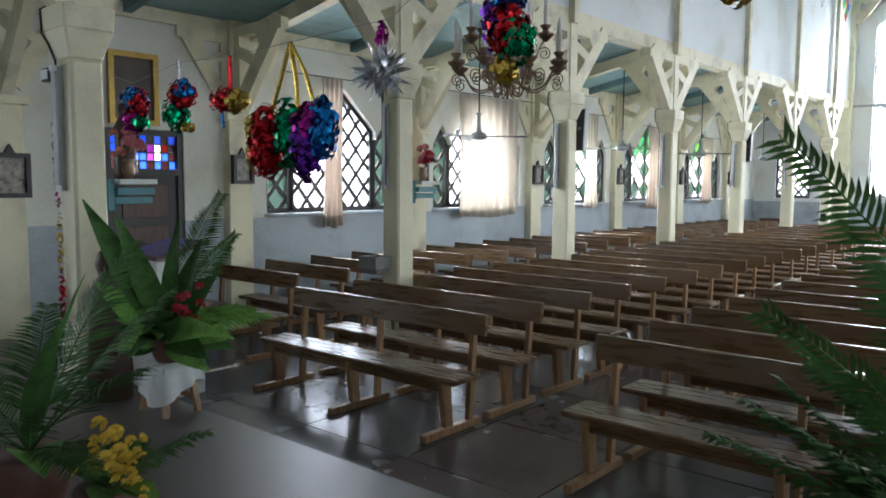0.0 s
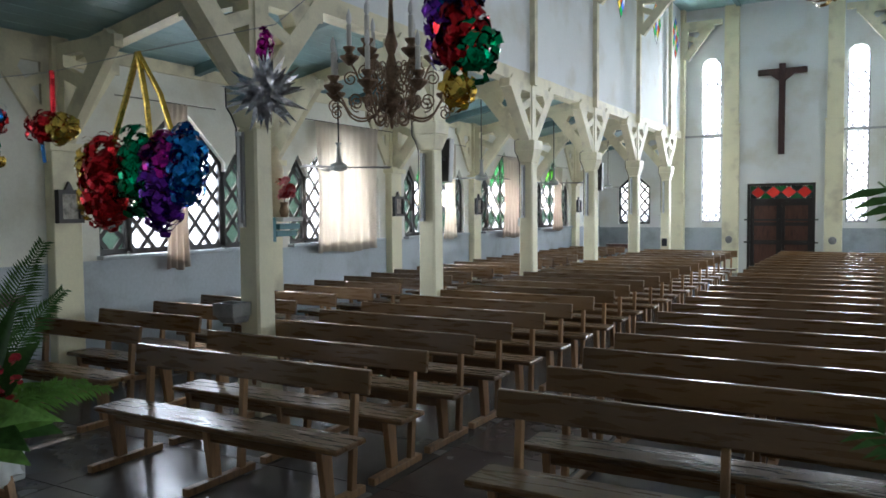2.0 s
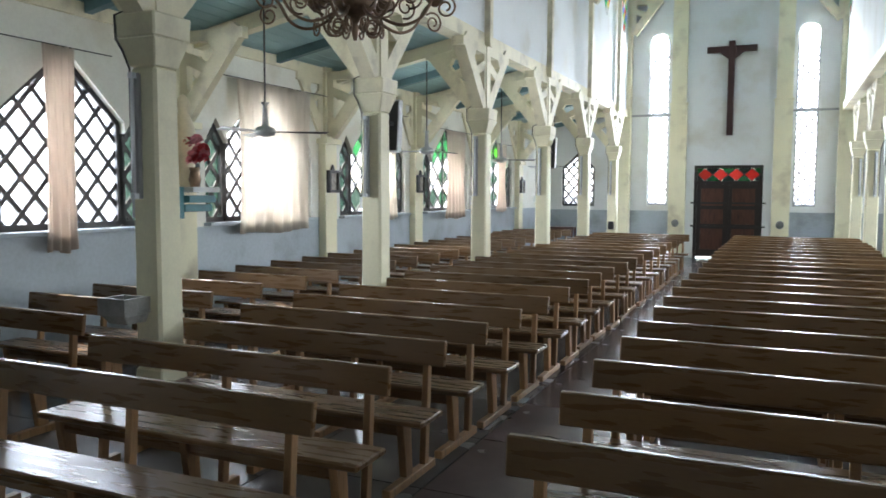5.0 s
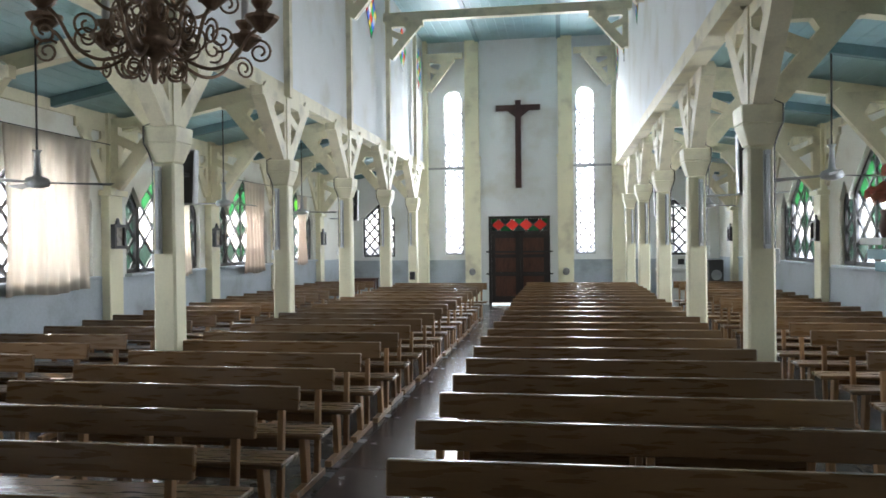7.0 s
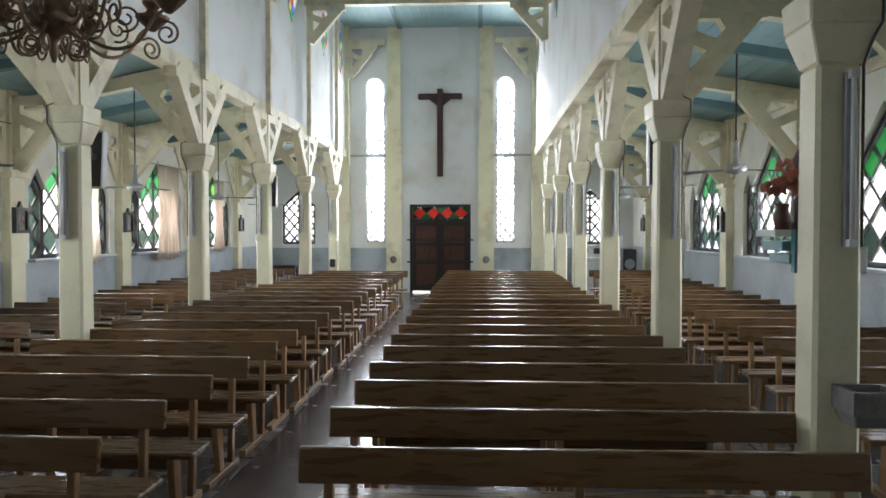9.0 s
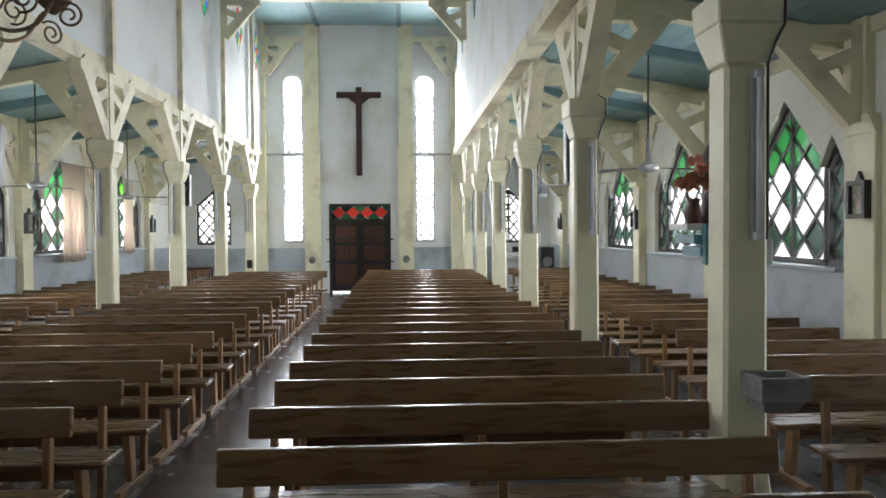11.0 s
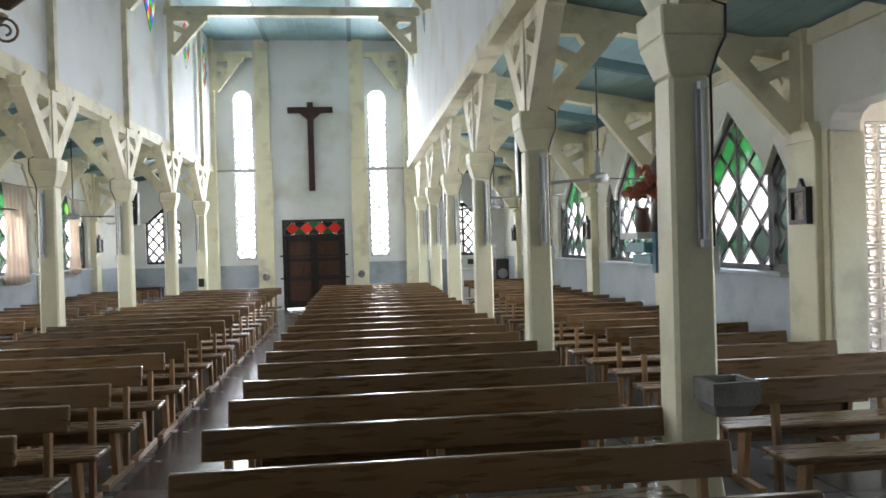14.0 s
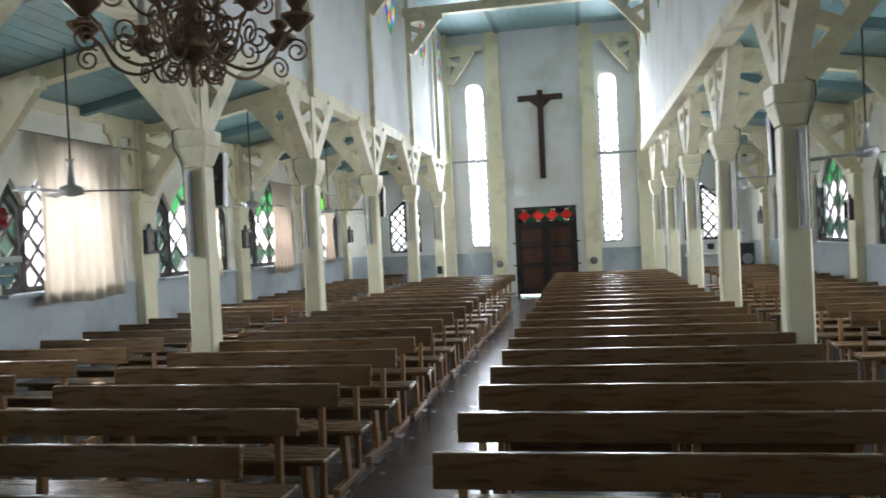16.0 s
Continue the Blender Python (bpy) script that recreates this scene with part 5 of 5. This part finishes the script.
for j, (r, z) in enumerate(((0.06, 0.342), (0.165, 0.34), (0.175, 0.31), (0.19, 0.24), (0.205, 0.15))):
    row = []
    for i in range(40):
        a = i * math.tau / 40
        sq = 1 / max(abs(math.cos(a)), abs(math.sin(a))) ** 0.6
        rr = r * sq * (1 + (0.10 * math.sin(9 * a) + 0.05 * math.sin(4 * a + 1)) * max(0, j - 1) / 3)
        zz = z + (0.075 * math.sin(2 * a + 0.5) if j == 4 else 0)
        row.append(b.verts.new((rr * math.cos(a), rr * math.sin(a) * 0.9, zz)))
    rings.append(row)
for p, q in zip(rings, rings[1:]):
    for i in range(40):
        b.faces.new((p[i], p[(i + 1) % 40], q[(i + 1) % 40], q[i]))
b.faces.new(rings[0])
part("drape", b, M_LINEN, drape, smooth=True)
arr = thing("leaf_arrangement", "large arrangement of palm fronds and broad leaves in a pot", "plant", (-1.90, -3.22, DAIS + 0.345))
part("pot", lathe(bmesh.new(), [(0.08, 0), (0.11, 0.05), (0.12, 0.14), (0.10, 0.16)], 16), M_POT, arr, smooth=True)
rga = random.Random(77)
specs = [("leaf", 220, 76, 1.22, 0.22, 0.04, 0, -65), ("leaf", 225, 82, 1.05, 0.20, 0.04, 0, -60), ("leaf", 40, 86, 1.00, 0.20, 0.04, 0, 60), ("leaf", 60, 78, 0.85, 0.18, 0.05, 0, 50),
         ("leaf", 220, 52, 0.72, 0.24, 0.15, 1, -55), ("leaf", 40, 62, 0.72, 0.28, 0.15, 0, 60), ("frond", 40, 74, 1.22, 0.20, 0.22, 0, -70), ("frond", 50, 64, 1.0, 0.18, 0.25, 0, -60),
         ("frond", 215, 50, 0.75, 0.16, 0.4, 1, 50), ("frond", 30, 30, 0.80, 0.19, 0.30, 1, -50), ("frond", 45, 22, 0.85, 0.18, 0.30, 1, -50)]
for i in range(9):
    specs.append(("leaf", 20 + rga.uniform(-25, 35), rga.uniform(-8, 40), rga.uniform(0.5, 0.74), rga.uniform(0.17, 0.24), rga.uniform(0.3, 0.55), 1 if i % 3 else 0, rga.uniform(35, 60)))
for i in range(9):
    specs.append(("leaf", 220 + rga.uniform(-30, 25), rga.uniform(0, 55), rga.uniform(0.4, 0.58), rga.uniform(0.17, 0.24), rga.uniform(0.3, 0.5), i % 3 == 0, -rga.uniform(35, 60)))
for i in range(9):
    specs.append(("leaf", 310 + rga.uniform(-40, 40), rga.uniform(20, 68), rga.uniform(0.38, 0.58), rga.uniform(0.18, 0.24), rga.uniform(0.4, 0.7), i % 4 == 0, rga.uniform(-20, 20)))
specs = [(k, a, e, l * 0.86, w * 0.82) + tuple(r) for k, a, e, l, w, *r in specs]
foliage(arr, specs, 21, (0, 0, 0.15))
b = bmesh.new()
rgf = random.Random(31)
for _ in range(12):
    blossom(b, (0.28 + rgf.uniform(-0.07, 0.07), rgf.uniform(-0.08, 0.08), 0.42 + rgf.uniform(-0.14, 0.16)), 0.035, rgf, 12)
part("blossoms", b, M_REDP, arr, "small red and pink blossoms")

# pot plants at both sides of the walk
pl = thing("potted_palm", "tall dark green palm in a pot on the sanctuary floor", "plant", (-0.92, -4.50, DAIS), 0, "sanctuary palms")
part("pot", lathe(bmesh.new(), [(0.13, 0), (0.17, 0.10), (0.19, 0.28), (0.17, 0.30)], 18), M_POT, pl, smooth=True)
foliage(pl, [("frond", 20, 45, 0.9, 0.26, 0.35, 0), ("frond", 60, 55, 1.0, 0.26, 0.25, 0), ("frond", 330, 40, 0.85, 0.24, 0.4, 0), ("frond", 100, 62, 1.1, 0.26, 0.2, 0), ("frond", 150, 50, 0.95, 0.26, 0.3, 0), ("frond", 200, 45, 0.9, 0.24, 0.35, 0),
             ("frond", 250, 40, 0.8, 0.24, 0.4, 0), ("frond", 290, 35, 0.8, 0.24, 0.45, 0), ("frond", 0, 20, 0.8, 0.22, 0.4, 0), ("frond", 40, 15, 0.7, 0.22, 0.45, 0), ("leaf", 345, 20, 0.6, 0.22, 0.3, 1), ("leaf", 10, 70, 0.7, 0.14, 0.1, 0), ("leaf", 60, 75, 0.9, 0.15, 0.1, 0)], 41, (0, 0, 0.28))
fb = thing("flower_bowl", "bowl of yellow flowers with a trailing string of small blossoms", "flowers", (-0.42, -4.36, DAIS))
part("bowl", lathe(bmesh.new(), [(0.09, 0), (0.13, 0.08), (0.15, 0.20), (0.14, 0.21)], 16), M_POT, fb, smooth=True)
b = bmesh.new()
for _ in range(26):
    blossom(b, (rgf.uniform(-0.14, 0.22), rgf.uniform(-0.1, 0.1), 0.36 + rgf.uniform(-0.1, 0.16)), rgf.uniform(0.025, 0.045), rgf, 22)
part("blossoms", b, M_YELLOW, fb, "yellow blossoms")
b = bmesh.new()
for i in range(12):
    blossom(b, (0.2 + i * 0.05, -0.02 + 0.04 * math.sin(i), 0.28 - 0.004 * i + 0.02 * math.sin(i * 1.7)), 0.022, rgf, 8)
part("trailing_blossoms", b, M_YELLOW, fb, "string of small yellow blossoms")
part("stem", tube(bmesh.new(), [(0.1, -0.02, 0.24), (0.4, -0.02, 0.26), (0.75, -0.01, 0.235)], 0.005, 5), M_LEAF, fb)
foliage(fb, [("leaf", 0, 10, 0.45, 0.17, 0.1, 1), ("leaf", 330, 20, 0.4, 0.14, 0.3, 0), ("leaf", 200, 25, 0.4, 0.15, 0.3, 0), ("leaf", 120, 30, 0.4, 0.15, 0.3, 0), ("frond", 60, 35, 0.5, 0.15, 0.3, 0)], 43, (0, 0, 0.2))
pr = thing("potted_palm", "tall dark green palm in a pot beside the sanctuary step", "plant", (3.05, -4.10, DAIS), 0, "sanctuary palms")
part("pot", lathe(bmesh.new(), [(0.14, 0), (0.18, 0.12), (0.20, 0.34), (0.18, 0.36)], 18), M_POT, pr, smooth=True)
specs = [("frond", 183, 74, 1.60, 0.18, 0.35, 0, 72), ("frond", 188, 68, 1.30, 0.16, 0.40, 0, 60), ("frond", 184, 58, 1.20, 0.15, 0.50, 0, 35), ("frond", 192, 50, 1.10, 0.15, 0.50, 0, 40), ("frond", 175, 46, 0.95, 0.15, 0.45, 0, 40),
         ("frond", 205, 44, 0.85, 0.15, 0.45, 0, 40), ("frond", 130, 70, 1.1, 0.15, 0.35, 0), ("frond", 60, 70, 1.1, 0.15, 0.35, 0), ("frond", 300, 62, 0.9, 0.15, 0.4, 0), ("frond", 250, 56, 0.8, 0.15, 0.4, 0)]
specs += [("frond", 178, 30, 0.95, 0.17, 0.40, 0, 30), ("frond", 198, 26, 0.90, 0.17, 0.45, 0, 40), ("frond", 212, 34, 0.85, 0.17, 0.45, 0, 30), ("frond", 170, 22, 0.85, 0.16, 0.40, 0, 50), ("frond", 225, 20, 0.75, 0.16, 0.40, 0, 30)]
for i in range(14):
    specs.append(("frond", 190 + rga.uniform(-28, 32), rga.uniform(42, 72), rga.uniform(0.85, 1.15), rga.uniform(0.17, 0.22), rga.uniform(0.25, 0.45), 0, rga.uniform(20, 70)))
for i in range(18):
    specs.append(("leaf", 190 + rga.uniform(-35, 40), rga.uniform(28, 62), rga.uniform(0.5, 0.8), rga.uniform(0.12, 0.16), rga.uniform(0.2, 0.4), i % 3 == 0, -rga.uniform(30, 60)))
foliage(pr, specs, 44, (0, 0, 0.34))

# lectern and carved stump beside the column
le = thing("lectern", "white pedestal with a sloping dark wooden book rest", "lectern", (-3.30, -2.45, 0))
part("pedestal", boxm(-0.24, 0.24, -0.22, 0.22, 0, 1.20, bev=0.01), M_WHITE, le)
part("book_rest", hexa(bmesh.new(), [(-0.30, -0.26, 1.21), (0.30, -0.26, 1.21), (0.30, 0.24, 1.32), (-0.30, 0.24, 1.32), (-0.30, -0.26, 1.25), (0.30, -0.26, 1.25), (0.30, 0.24, 1.36), (-0.30, 0.24, 1.36)], 0.006), M_DOOR, le)
o = part("carved_figure", lathe(bmesh.new(), [(0.15, 0), (0.16, 0.2), (0.13, 0.62), (0.15, 0.75), (0.08, 0.86), (0.06, 0.9), (0.08, 0.98), (0.06, 1.06), (0.01, 1.1)], 14), M_STATUE, smooth=True)
o.matrix_world = pose(-2.50, -3.35, DAIS)
tagged(o, "dark carved wooden figure standing on the sanctuary floor", "statue")


# ---- floor slabs ----
SL = 1.06
slab_me = {m.name: mesh_of(hexa(bmesh.new(), [(0.004, 0.004, -0.02), (SL - 0.004, 0.004, -0.02), (SL - 0.004, SL - 0.004, -0.02), (0.004, SL - 0.004, -0.02),
                                              (0.006, 0.006, 0), (SL - 0.006, 0.006, 0), (SL - 0.006, SL - 0.006, 0), (0.006, SL - 0.006, 0)]), "slab", m) for m in (M_FLOOR, M_RED)}
floor = bpy.data.objects["floor"]
x0f = -0.62 - 5 * SL
for i in range(15):
    for j in range(22):
        x, y = x0f + i * SL, DAIS_Y + j * SL - 0.2
        if y < DAIS_Y - 0.3 or (x > WR + 0.2 and y > 3.2) or y > E or (x > WR - 0.6 and (j > 6)):
            continue
        o = new("slab", slab_me[M_RED.name if i == 5 else M_FLOOR.name])
        o.parent, o.location = floor, (x, y, 0)
